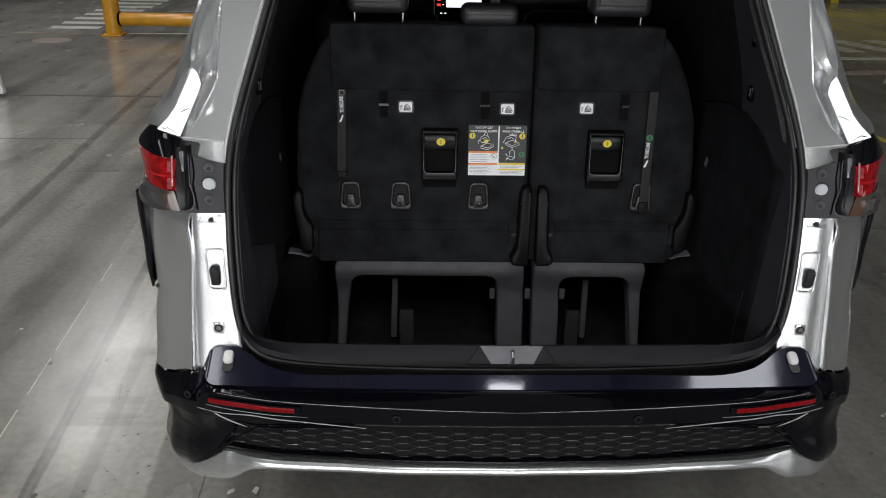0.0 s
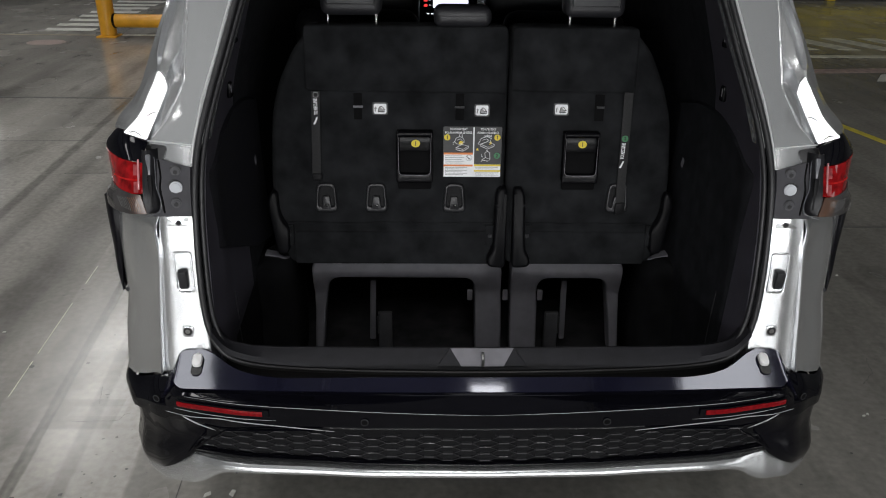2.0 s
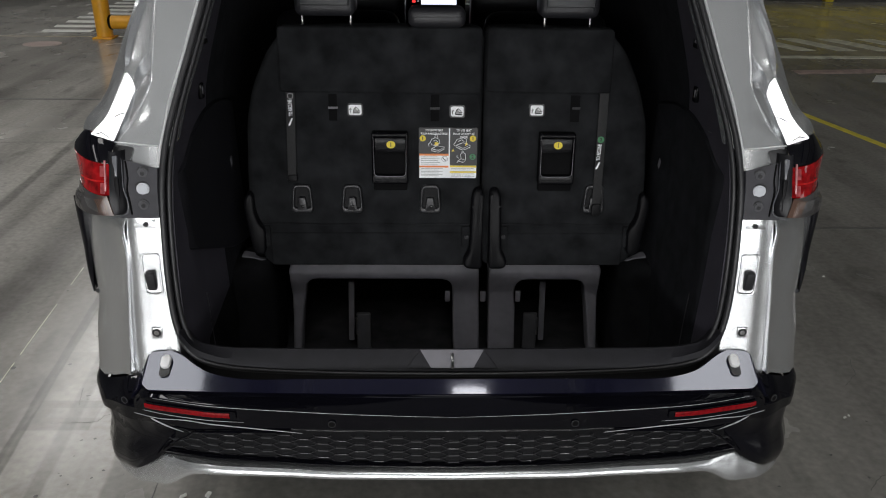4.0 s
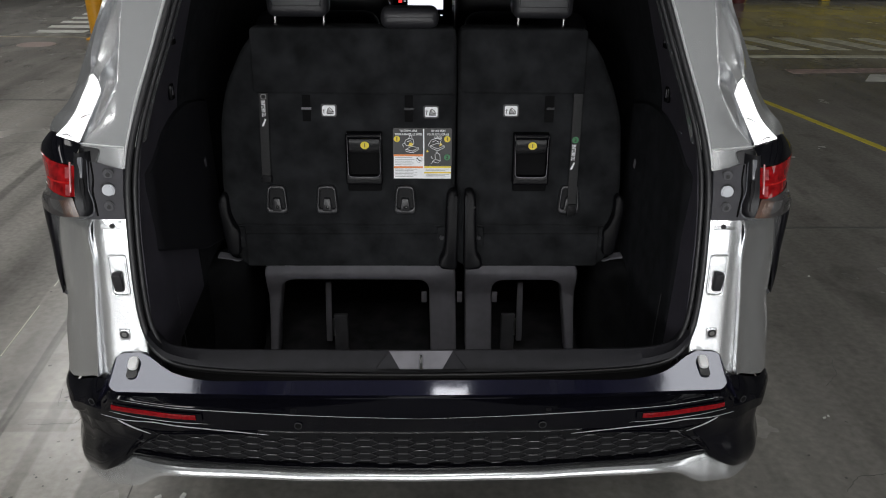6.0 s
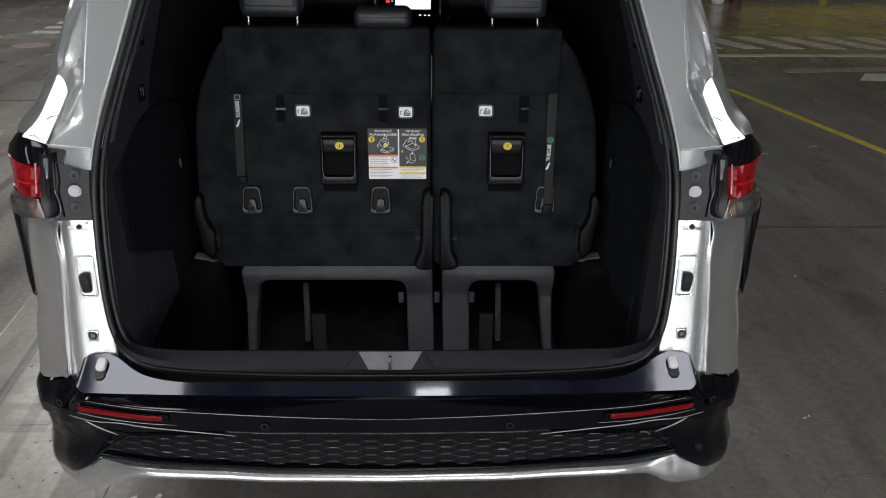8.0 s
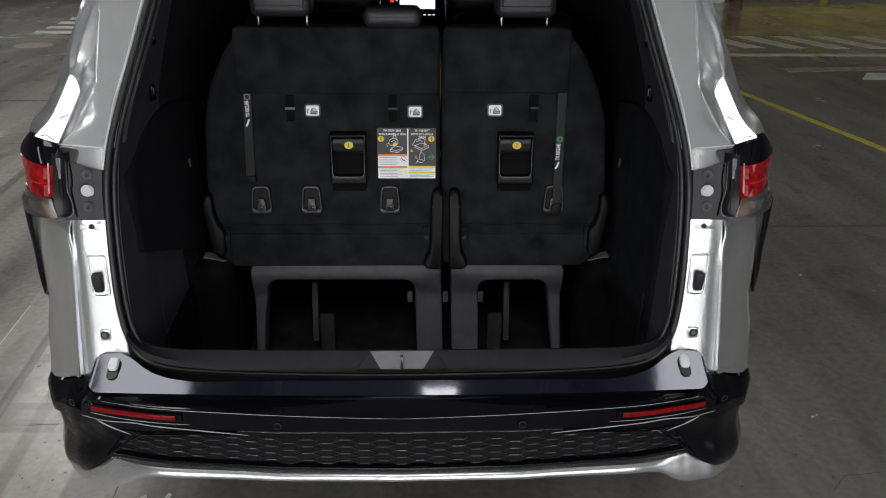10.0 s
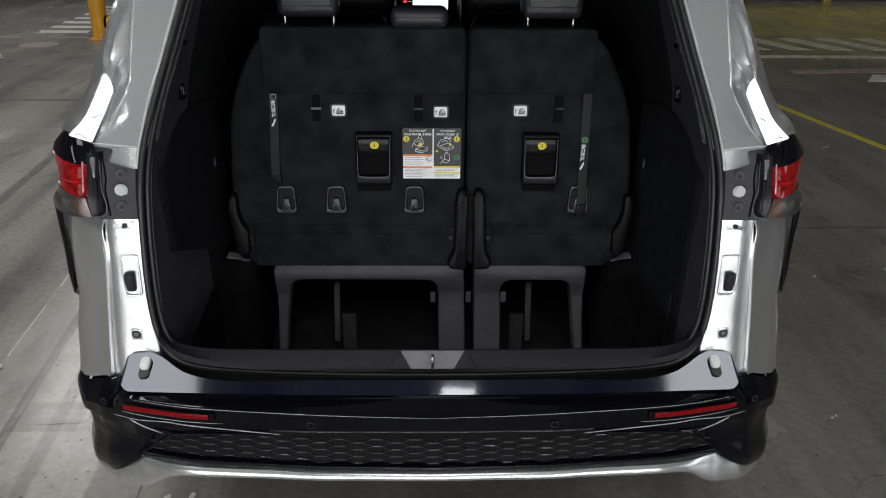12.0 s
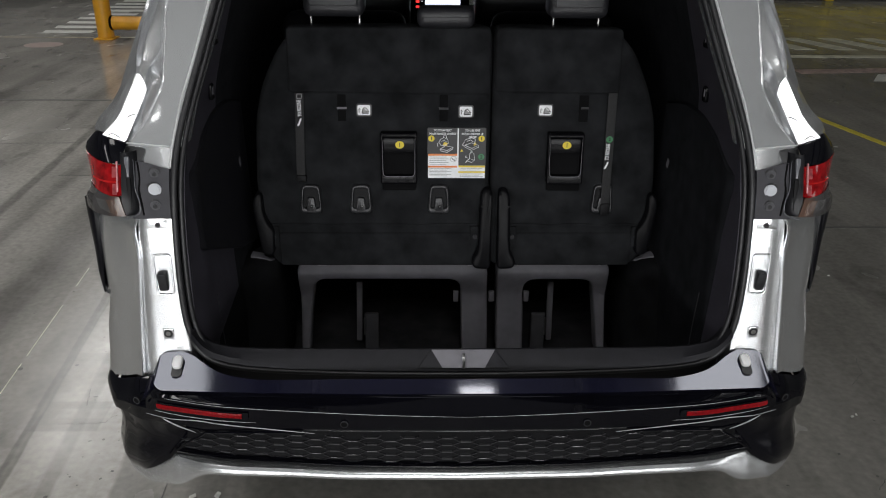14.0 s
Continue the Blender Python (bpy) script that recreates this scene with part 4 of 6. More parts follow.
low_z = interp([0, 0.376, 0.5, 0.602, 0.655, 0.70, 0.85, 0.90, 0.972], [0.565, 0.563, 0.556, 0.547, 0.540, 0.545, 0.545, 0.535, 0.515])


def cover_row(x):
    lz, lo = line_z(x), low_z(x)
    k = min(1, max(0, (x - 0.755) / 0.035))
    tx = top_x(x)
    T = Vector((tx, front(x) if x < 0.77 else top_y(tx), 0.636 if x < 0.785 else foot_z(tx) - 0.002))
    at = lambda d, z: Vector((*inward(x, d), z))
    P = at(0.0, (T.z + lo) / 2 - 0.004)
    out = at(0.0, 0) - at(0.01, 0)
    side = [T.lerp(P, t) + out.normalized() * b for t, b in ((0.0, 0.0), (0.12, 0.004), (0.38, 0.007), (0.6, 0.006), (0.8, 0.003), (1, 0.0))]
    mid = [T, T + Vector((0, 0.0, -0.003)), at(0.011, lz + 0.0035), at(0.002, lz + 0.0005), at(0.0, lz - 0.003), at(0.0, (lz + lo) / 2)]
    return [a.lerp(b, k) for a, b in zip(mid, side)] + [at(0.0, lo + 0.012), at(0.004 * (1 - k), lo + 0.004), at(0.012 * (1 - k), lo)]


right = [cover_row(x) for x in stations]
right = [[Vector((p.x + (0.006 + 0.009 * ease((p.z - 0.47) / 0.09)) * ease((p.x - 0.85) / 0.08), p.y, p.z)) for p in r] for r in right]
left = [[Vector((-p.x, p.y, p.z)) for p in r] for r in right[:0:-1]]
cover_part = part("bumper_cover", sheet(left + right, 0.003, n=2), GLOSS, van, "gloss black rear bumper cover", sharp=24)


# lower corners, which bulge over the silver lip
corner_z = interp([0.655, 0.683, 0.73, 0.764, 0.797, 0.835, 0.883, 0.93, 0.972], [0.530, 0.514, 0.473, 0.430, 0.403, 0.380, 0.359, 0.355, 0.36])


def corner(x):
    k = min(1, max(0, (x - 0.70) / 0.10))
    bot, top = corner_z(x), low_z(x) + 0.003
    backs = [(0.012 * (1 - k), 0.0), (0.020 - 0.016 * k, 0.2), (0.026 - 0.022 * k, 0.45), (0.028 - 0.036 * k, 0.75), (0.030 - 0.036 * k, 0.92), (0.034 - 0.036 * k, 1.0)]
    return [(d, top + (bot - top) * t) for d, t in backs]


cx = [0.655, 0.68, 0.70, 0.72, 0.74, 0.76, 0.78, 0.80, 0.833, 0.87, 0.90, 0.92, 0.935, 0.947, 0.956, 0.962, 0.966]
for s in (1, -1):
    part("bumper_corner", sheet(flare(face_rows(corner, cx)) if s > 0 else face_rows(corner, cx), 0.003, n=2, m=2, sx=s), GLOSS, cover_part)


# silver lip
lip_top = interp([0, 0.38, 0.614, 0.68, 0.72, 0.765, 0.80, 0.84, 0.883, 0.962], [0.441, 0.441, 0.437, 0.434, 0.434, 0.435, 0.415, 0.393, 0.370, 0.366])
lip_bot = interp([0, 0.38, 0.616, 0.665, 0.69, 0.71, 0.735, 0.765, 0.815, 0.878, 0.93, 0.962], [0.422, 0.421, 0.414, 0.407, 0.393, 0.378, 0.363, 0.356, 0.342, 0.333, 0.347, 0.360])


def lip(x):
    top, bot = lip_top(x), lip_bot(x)
    h = top - bot
    q = 0.0067 + 0.24 * (h - 0.016)
    return [(0.05, top + 0.004), (0.022 + q, top), (0.002 + q, top - 0.001), (q / 2 - 0.001, (top + bot) / 2), (0.001, bot + 0.004), (0.003, bot + 0.0005), (0.010, bot - 0.001), (0.07, bot + 0.01)]


lip_xs = [0, 0.1, 0.2, 0.3, 0.4, 0.5, 0.58, 0.62, 0.65, 0.67, 0.69, 0.71, 0.73, 0.75, 0.77, 0.80, 0.833, 0.87, 0.90, 0.92, 0.935, 0.947, 0.956]
part("bumper_lip", sheet(both_rows(lip, lip_xs), 0.003, n=2, m=2), SILVER, van, "silver lower bumper lip")

# grille: dark backing, frame line, slats
grille = part("bumper_grille", sheet(both_rows(lambda x: [(0.012, 0.572), (0.028, 0.562), (0.028, 0.46), (0.02, 0.445)], [0, 0.15, 0.3, 0.45, 0.6, 0.68, 0.73, 0.77]), 0.003, n=2), mat("grille_backing", (0.006, 0.006, 0.007), 0.6, spec=0.14, scale=20, amount=0.2), van, "black honeycomb lower grille")
slat = slab([(-0.0135, 0.0), (-0.0118, 0.0020), (0.0118, 0.0020), (0.0135, 0.0), (0.0118, -0.0020), (-0.0118, -0.0020)], lambda u, v, d: (u, d, v), 0.014, 0.0009, 2)
SLATMAT = mat("grille_slat", (0.036, 0.036, 0.039), 0.16, spec=0.5, coat=0.0, scale=30, amount=0.2)
odd = SLATMAT.node_tree.nodes.new("ShaderNodeObjectInfo")
spread = SLATMAT.node_tree.nodes.new("ShaderNodeMapRange")
spread.inputs["To Min"].default_value, spread.inputs["To Max"].default_value = 0.08, 0.62
SLATMAT.node_tree.links.new(odd.outputs["Random"], spread.inputs["Value"])
SLATMAT.node_tree.links.new(spread.outputs[0], SLATMAT.node_tree.nodes["Principled BSDF"].inputs["Roughness"])
bmesh.ops.recalc_face_normals(slat, faces=slat.faces)
slat_mesh = bpy.data.meshes.new("slat")
slat.to_mesh(slat_mesh)
slat.free()
slat_mesh.materials.append(SLATMAT)
CELL_W, CELL_H = 0.047, 0.021
struts = bmesh.new()
for i in range(-16, 17):
    for j in range(5):
        x = i * CELL_W + 0.002
        z = 0.5255 - j * CELL_H + (CELL_H / 2 if i % 2 else 0)
        a = abs(x)
        lo = low_z(a) - 0.004 if a < 0.65 else corner_z(a) + 0.004
        if z > lo or z < 0.448:
            continue
        u, v = inward(a, 0.018)
        ang = math.degrees(math.atan2(plan(a + 0.004) - plan(max(a - 0.004, 0)), 0.008))
        here = pose(math.copysign(u, x), v, z, 0, 0, math.copysign(ang, x))
        part("slat", slat_mesh, None, grille, basis=here)
        # slanting half-bars that meet those of the next columns
        for e in (-1, 1):
            for f in (-1, 1):
                ends = ((e * 0.0128, 0.0), (e * CELL_W / 2, f * CELL_H / 4))
                ring = [[struts.verts.new(here @ Vector((p, d, q + h))) for d, h in ((0.001, -0.0007), (0.001, 0.0007), (0.011, 0.0010), (0.011, -0.0010))] for p, q in ends]
                for k in range(4):
                    struts.faces.new((ring[0][k], ring[1][k], ring[1][(k + 1) % 4], ring[0][(k + 1) % 4]))
tagged(part("grille_mesh", struts, SLATMAT, grille, smooth=False), kind="stuff")
# thin under-shelf of the grille
part("grille_shelf", sheet(both_rows(lambda x: [(0.02, 0.462 + 0.008 * x), (0.006, 0.460 + 0.008 * x), (0.012, 0.450 + 0.01 * x)], [0, 0.15, 0.3, 0.45, 0.6, 0.68, 0.74]), 0.002, n=2), GLOSS, grille)

for s in (1, -1):
    def skin(u, v, d, s=s):
        a, b = inward(u, -0.0025 + d)
        return (s * a, b, v)
    # reflector and its dark bezel
    z_at = lambda u: 0.606 + (u - 0.55) * 0.01
    us = [0.545 + 0.215 * k / 10 for k in range(11)]
    part("reflector_bezel", sheet([[skin(u, z_at(u) + h, -0.0005) for h in (-0.010, -0.009, 0.009, 0.010)] for u in [0.53 + 0.235 * k / 10 for k in range(11)]], 0.002), GLOSS, cover_part)
    part("reflector", sheet([[skin(u, z_at(u) + h, -0.003 + 0.0015 * abs(h) / 0.006) for h in (-0.006, -0.003, 0, 0.003, 0.006)] for u in us], 0.003), REFLECT, cover_part, "long red reflector")
    # sharp ridges pressed into the cover, their highlights painted in pale grey
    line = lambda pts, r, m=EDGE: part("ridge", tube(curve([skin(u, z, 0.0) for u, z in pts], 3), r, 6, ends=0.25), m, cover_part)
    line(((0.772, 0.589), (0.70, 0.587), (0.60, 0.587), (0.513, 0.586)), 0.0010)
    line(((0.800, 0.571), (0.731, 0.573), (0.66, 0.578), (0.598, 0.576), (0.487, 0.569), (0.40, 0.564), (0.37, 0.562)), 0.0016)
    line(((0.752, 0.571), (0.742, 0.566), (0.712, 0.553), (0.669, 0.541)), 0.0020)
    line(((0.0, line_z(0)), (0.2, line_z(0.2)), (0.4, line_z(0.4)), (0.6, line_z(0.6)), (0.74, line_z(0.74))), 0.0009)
    part("ridge", tube([skin(u, (low_z(u) if u < 0.65 else corner_z(u)) + 0.001, 0.004) for u in (0.40, 0.50, 0.60, 0.645, 0.665, 0.683, 0.73, 0.755)], 0.003, 6), GLOSS, cover_part)
    for u, z in ((0.296, 0.594), (0.822, 0.602)):
        a, b = inward(u, -0.001)
        ang = math.degrees(math.atan2(plan(u + 0.004) - plan(u - 0.004), 0.008))
        sensor = part("parking_sensor", disc(0.0085, 0.006, (0, 0, 0), seg=24, bevel=0.001), VOID, cover_part, basis=pose(s * a, b, z, 0, 0, s * ang))
        part("sensor_ring", tube([(0.0088 * math.cos(t), -0.0025, 0.0088 * math.sin(t)) for t in (2 * math.pi * k / 20 for k in range(21))], 0.0012, 5, up=(0, 1, 0)), PLASTIC, cover_part, basis=pose(s * a, b, z, 0, 0, s * ang))

# ---- rest of the body, forward of the opening ----
half_sec = lambda zr, w, zb: [(0, zr), (0.30, zr - 0.006), (0.52, zr - 0.03), (0.60, zr - 0.08), (w * 0.80, zr * 0.5 + 0.69), (w * 0.93, 1.22), (w * 0.975, 1.08), (w, 0.9), (w, 0.7), (w * 0.985, 0.45), (w * 0.95, zb)]
secs = []
for y, zr, w in ((2.28, 1.745, 0.965), (2.6, 1.765, 0.985), (3.2, 1.775, 0.985), (4.0, 1.77, 0.98), (4.7, 1.735, 0.98), (5.1, 1.68, 0.98)):
    hs = half_sec(zr, w, 0.24)
    secs.append([(x, y, z) for x, z in hs])
for s in (1, -1):
    part("body_side", sheet(secs, 0.004, n=3, m=2, sx=s), SILVER, van)
    side_glass = [(2.75, 1.20), (5.55, 1.16), (5.05, 1.52), (4.6, 1.60), (2.95, 1.60)]
    part("side_window", slab(rounded(side_glass, 0.06, 4), lambda u, v, d, s=s: (s * (0.925 - (v - 1.16) * 0.36 - d), u, v), 0.006), GLASS_DARK, van, "dark privacy glass")
    front_secs = [[(x * w, y, z) for x, z in ((0, zt), (0.5, zt - 0.01), (0.8, zt - 0.06), (0.95, zt - 0.2), (1.0, 0.75), (0.99, 0.5), (0.95, 0.24))] for y, zt, w in ((5.1, 1.16, 0.975), (5.6, 1.13, 0.975), (6.1, 1.06, 0.965), (6.5, 0.96, 0.93), (6.7, 0.84, 0.86), (6.76, 0.62, 0.80))]
    part("front_body", sheet(front_secs, 0.004, n=3, m=2, sx=s), SILVER, van)
    part("pillar_a", tube([(s * 0.62, 5.02, 1.66), (s * 0.74, 5.45, 1.40), (s * 0.84, 5.9, 1.13)], 0.035, 10), SILVER, van)
    for wy in (2.86, 5.92):
        wheel = part("wheel", disc(0.345, 0.235, (s * 0.875, wy, 0.345), "X", 40, 0.03), TYRE, van)
        part("rim", disc(0.235, 0.24, (s * 0.877, wy, 0.345), "X", 32, 0.01), STEEL, wheel)
        for k in range(5):
            a = 2 * math.pi * k / 5
            part("spoke", box(0.02, 0.05, 0.2, (s * 0.998, wy + 0.11 * math.sin(a), 0.345 + 0.11 * math.cos(a)), 0.006, turn=(-math.degrees(a), 0, 0)), SILVER, wheel)
windshield = [[(x, y, z - 0.02 * (x / 0.7) ** 2) for x in (-0.72, -0.4, 0, 0.4, 0.72)] for y, z in ((5.05, 1.69), (5.45, 1.43), (5.9, 1.14))]
GLASS = bpy.data.materials.new("windshield_glass")
GLASS.use_nodes = True
gb = GLASS.node_tree.nodes["Principled BSDF"]
gb.inputs["Transmission Weight"].default_value, gb.inputs["Roughness"].default_value, gb.inputs["IOR"].default_value = 1.0, 0.02, 1.1
gb.inputs["Base Color"].default_value = (0.75, 0.82, 0.8, 1)
ws = part("windshield", sheet(windshield, 0.004, n=3), GLASS, van, "clear windshield glass")
ws.visible_shadow = False
part("underbody", box(1.7, 4.2, 0.08, (0, 4.4, 0.19), 0.02), PLASTIC, van)
# open tailgate over the opening
gate_rows = [[(x, y, z + 0.03 * (1 - (x / 0.75) ** 2)) for x in (-w, -w * 0.6, 0, w * 0.6, w)] for y, z, w in ((2.30, 1.79, 0.54), (2.10, 1.93, 0.55), (1.85, 2.06, 0.60), (1.5, 2.19, 0.65), (1.28, 2.26, 0.67))]
gate = part("tailgate", sheet(gate_rows, 0.05, n=2, m=2), SILVER, van, "raised tailgate with a grey inner lining")
part("tailgate_lining", sheet([[(x * 0.93, y + 0.01, z - 0.065) for x, y, z in r] for r in gate_rows], 0.01, n=2, m=2), GATETRIM, gate)
part("tailgate_lamp", box(0.15, 0.032, 0.02, (0.13, 1.672, 2.064), 0.006, turn=(-20, 0, 0)), mat("tailgate_lamp_lens", (0.9, 0.9, 0.9), 0.4, emit=(1, 0.98, 0.95), strength=18), gate, "lit tailgate lamp")

# ---- cargo space ----
# sill trim
srows = []
for x in both([0, 0.08, 0.16, 0.3, 0.38, 0.45, 0.51, 0.55, 0.58, 0.60, 0.62, 0.64, 0.66, 0.675, 0.69]):
    a = abs(x)
    lift = float(np.interp(a, [0, 0.15, 0.30, 0.45, 0.55, 0.60, 0.64, 0.66, 0.675, 0.69], [0, 0.001, 0.004, 0.010, 0.019, 0.028, 0.042, 0.056, 0.074, 0.10]))
    ridge = float(np.interp(a, [0, 0.30, 0.45, 0.55, 0.60, 0.64, 0.66, 0.675, 0.69], [0, 0.002, 0.003, 0.005, 0.009, 0.018, 0.028, 0.044, 0.07]))
    srows.append([(x, 1.762, 0.640 + lift), (x, 1.770, 0.652 + lift), (x, 1.797, 0.676 + ridge), (x, 1.804, 0.680 + ridge), (x, 1.812, 0.678 + ridge), (x, 1.835, 0.662 + ridge), (x, 1.857, 0.63), (x, 1.86, 0.26)])
sill = part("sill_trim", sheet(srows, 0.003, n=2), SILL, van, "grained black plastic sill trim")
tp = lambda u, v, d: (u, 1.765 + (v - 0.648) * 1.06 - 0.004 + d, v + 0.001)
part("striker_plate", slab([(-0.083, 0.683), (0.083, 0.683), (0.055, 0.650), (-0.055, 0.650)], lambda u, v, d: tp(u, v, d - 0.003), 0.003, 0.0008), GREYPLAS, sill)
for e in (-1, 1):
    part("plate_flank", slab([(e * 0.083, 0.683), (e * 0.055, 0.650), (e * 0.118, 0.650)], lambda u, v, d: tp(u, v, d - 0.002), 0.003, 0.0006), SILL, sill)
part("striker", tube(curve([(0, 1.790, 0.668), (0, 1.768, 0.686), (0, 1.752, 0.680), (0, 1.757, 0.655)], 5), 0.0042, 8, up=(1, 0, 0)), STEEL, van, "bare steel latch striker loop")

part("cargo_floor", box(1.40, 1.0, 0.02, (0, 2.35, 0.255), 0), WELL, van, "black carpeted cargo well")
part("cabin_floor", box(1.50, 2.6, 0.02, (0, 4.1, 0.42), 0), CARPET, van)
part("headliner", sheet([[(x, y, 1.70 - 0.05 * (x / 0.65) ** 2) for x in (-0.70, -0.4, 0, 0.4, 0.70)] for y in (2.26, 3.2, 4.2, 5.0)], 0.01), LINING, van)

trim_x = interp([0.34, 0.9, 1.2, 1.3, 1.42, 1.55, 1.72], [0.690, 0.702, 0.706, 0.690, 0.654, 0.615, 0.565])
for s in (1, -1):
    rows = []
    for z in (0.26, 0.5, 0.64, 0.70, 0.78, 0.9, 1.05, 1.2, 1.3, 1.42, 1.55, 1.72):
        inn = seal_x(max(z, 0.66)) - 0.034
        y0 = max(yf(z), 1.80) + 0.012
        tx = trim_x(z)
        rows.append([(inn, y0, z), (inn + 0.004, y0 + 0.03, z), (tx - 0.012, y0 + 0.10, z), (tx - 0.003, y0 + 0.2, z), (tx, 2.30, z), (tx + 0.004, 2.5, z), (tx + 0.02, 3.0, z), (tx + 0.03, 5.1, z)])
    side = part("side_trim", sheet([r[:5] for r in rows], 0.004, n=2, sx=s), TRIMPLAS, van, "dark violet-black plastic side trim")
    part("cabin_trim", sheet([[(r[4][0] + 0.003, r[4][1] - 0.01, r[4][2])] + [(x + 0.006, y, z) for x, y, z in r[5:]] for r in rows], 0.004, n=2, sx=s), LINING, van, "black cabin side lining")
    # carpeted lower panel with a curved upper edge
    edge = interp([1.90, 1.98, 2.06, 2.14, 2.24, 2.34, 2.42, 2.55], [1.115, 1.13, 1.155, 1.18, 1.20, 1.20, 1.19, 1.16])
    rows = []
    for y in (1.90, 1.95, 2.0, 2.06, 2.14, 2.24, 2.34, 2.42, 2.55):
        zt = edge(y)
        xx = lambda z, y=y: min(trim_x(z), 0.690 + (y - 1.9) * 0.10) - 0.012 + 0.035 * max(0, (1.955 - y) / 0.055)
        rows.append([(xx(z) + (0.010 if z > zt - 0.004 else 0), y, z) for z in (0.27, 0.5, 0.65, 0.8, 0.95, zt - 0.06, zt - 0.015, zt - 0.004, zt)])
    if s < 0:
        # pocket cut under the panel: the panel ends in a folded lower edge, the carpet goes on below it
        low = interp([1.9, 1.96, 2.34, 2.6], [0.92, 0.895, 0.732, 0.66])
        sill_of = interp([1.9, 1.95, 2.2, 2.35, 2.6], [0.80, 0.756, 0.70, 0.69, 0.68])
        under = [[(x + (0.03 if z > 0.6 else 0) * (z - 0.6) / 0.1, y, min(z, sill_of(y))) for x, y, z in r[:3]] + [(r[2][0] + 0.06, r[2][1], sill_of(r[2][1]))] for r in rows]
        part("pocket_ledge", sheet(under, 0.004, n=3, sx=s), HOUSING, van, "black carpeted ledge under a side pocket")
        rows = [[(p[0] + 0.055, p[1], low(p[1])), (p[0] + 0.006, p[1], low(p[1])), (p[0], p[1], low(p[1]) + 0.006)] + r[4:] for r in rows for p in r[:1]]
    part("lower_lining", sheet(rows, 0.004, n=3, sx=s), LINING if s > 0 else SILL, van, "black carpeted lower side lining" if s > 0 else "dark plastic lower side lining")
    for y, z in ((2.144, 1.425), (2.212, 1.264)):
        clip = part("trim_clip", box(0.012, 0.028, 0.044, (s * (trim_x(z) - 0.004), y, z), 0.004), PIANO, side)
        part("clip_slot", box(0.004, 0.006, 0.022, (s * (trim_x(z) - 0.010), y - 0.006, z + 0.004), 0.001), GREYPLAS, side)
    part("belt_knob", box(0.02, 0.03, 0.04, (s * 0.70, 2.452, 0.982), 0.007, turn=(20, 0, 0)), GREYPLAS, van)
    part("floor_bracket", slab([(0.605, 0.640), (0.685, 0.655), (0.690, 0.630), (0.66, 0.622)], lambda u, v, d, s=s: (s * u, 2.44 + d, v), 0.04, 0.004), GREYPLAS, van)
    part("lining_seam", tube(curve([(s * 0.677, 1.99, 0.75), (s * 0.676, 2.0, 0.62), (s * 0.664, 1.97, 0.52), (s * 0.660, 1.95, 0.45)], 4), 0.0014, 5, up=(1, 0, 0)), PLASTIC, van)

# carpeted wheel housings beside the seat bases
for s in (1, -1):
    rows = []
    for k in range(9):
        t = k / 8
        z = 0.27 + 0.365 * t
        y0 = 2.30 + 0.13 * t ** 1.5
        x0 = 0.572 - 0.012 * math.sin(math.pi * t) + 0.02 * t
        rows.append([(x0, y0 + 0.22, z), (x0 + 0.002, y0 + 0.07, z), (x0 + 0.014, y0 + 0.022, z), (x0 + 0.045, y0, z), (0.665, y0 - 0.03, z), (0.735, y0 - 0.15, z)])
    rows.append([(x + 0.006, y + 0.03, 0.647) for x, y, z in rows[-1]])
    rows.append([(x + 0.010, y + 0.12, 0.650) for x, y, z in rows[-2]])
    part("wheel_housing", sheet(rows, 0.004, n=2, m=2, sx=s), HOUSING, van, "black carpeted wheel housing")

# ---- third row ----
sx_y = lambda z: 2.417 + (z - 0.865) * 0.11


def S(u, v, d):
    return (u, sx_y(v) + d, v)


LABELW = mat("label_white", (0.90, 0.91, 0.93), 0.45, scale=60, amount=0.04)
LABELB = mat("label_black", (0.014, 0.014, 0.015), 0.45, scale=60, amount=0.1)
LABELO = mat("label_orange", (0.80, 0.25, 0.06), 0.45, scale=60, amount=0.05)
LABELY = mat("label_yellow", (0.80, 0.62, 0.05), 0.45, scale=60, amount=0.05)
LABELG = mat("label_green", (0.05, 0.22, 0.09), 0.45, scale=60, amount=0.05)
LABELGREY = mat("label_print_grey", (0.33, 0.33, 0.33), 0.5, scale=60, amount=0.05)


def words(name, text, size, m, material, parent, bold=0.0, width=None):
    """Letters as a mesh, lying in the local xy plane of m, centred."""
    c = bpy.data.curves.new(name, "FONT")
    c.body, c.size, c.align_x, c.align_y, c.extrude, c.offset, c.resolution_u = text, size, "CENTER", "CENTER", 0.0003, bold, 2
    tmp = bpy.data.objects.new(name, c)
    scene.collection.objects.link(tmp)
    me = bpy.data.meshes.new_from_object(tmp.evaluated_get(bpy.context.evaluated_depsgraph_get()))
    bpy.data.objects.remove(tmp)
    me.materials.clear()
    me.materials.append(material)
    me.name = name
    if width and len(me.vertices):
        w = max(v.co.x for v in me.vertices) - min(v.co.x for v in me.vertices)
        me.transform(Matrix.Diagonal((width / w, 1, 1, 1)))
    return part(name, me, None, parent, basis=m)


def on_seat(u, v, d=-0.002, roll=0.0):
    """A pose whose xy plane lies on the seat's back, x to the right, y up."""
    return Matrix.Translation(S(u, v, d)) @ pose(0, 0, 0, 90 - 6.3) @ pose(0, 0, 0, 0, 0, roll)


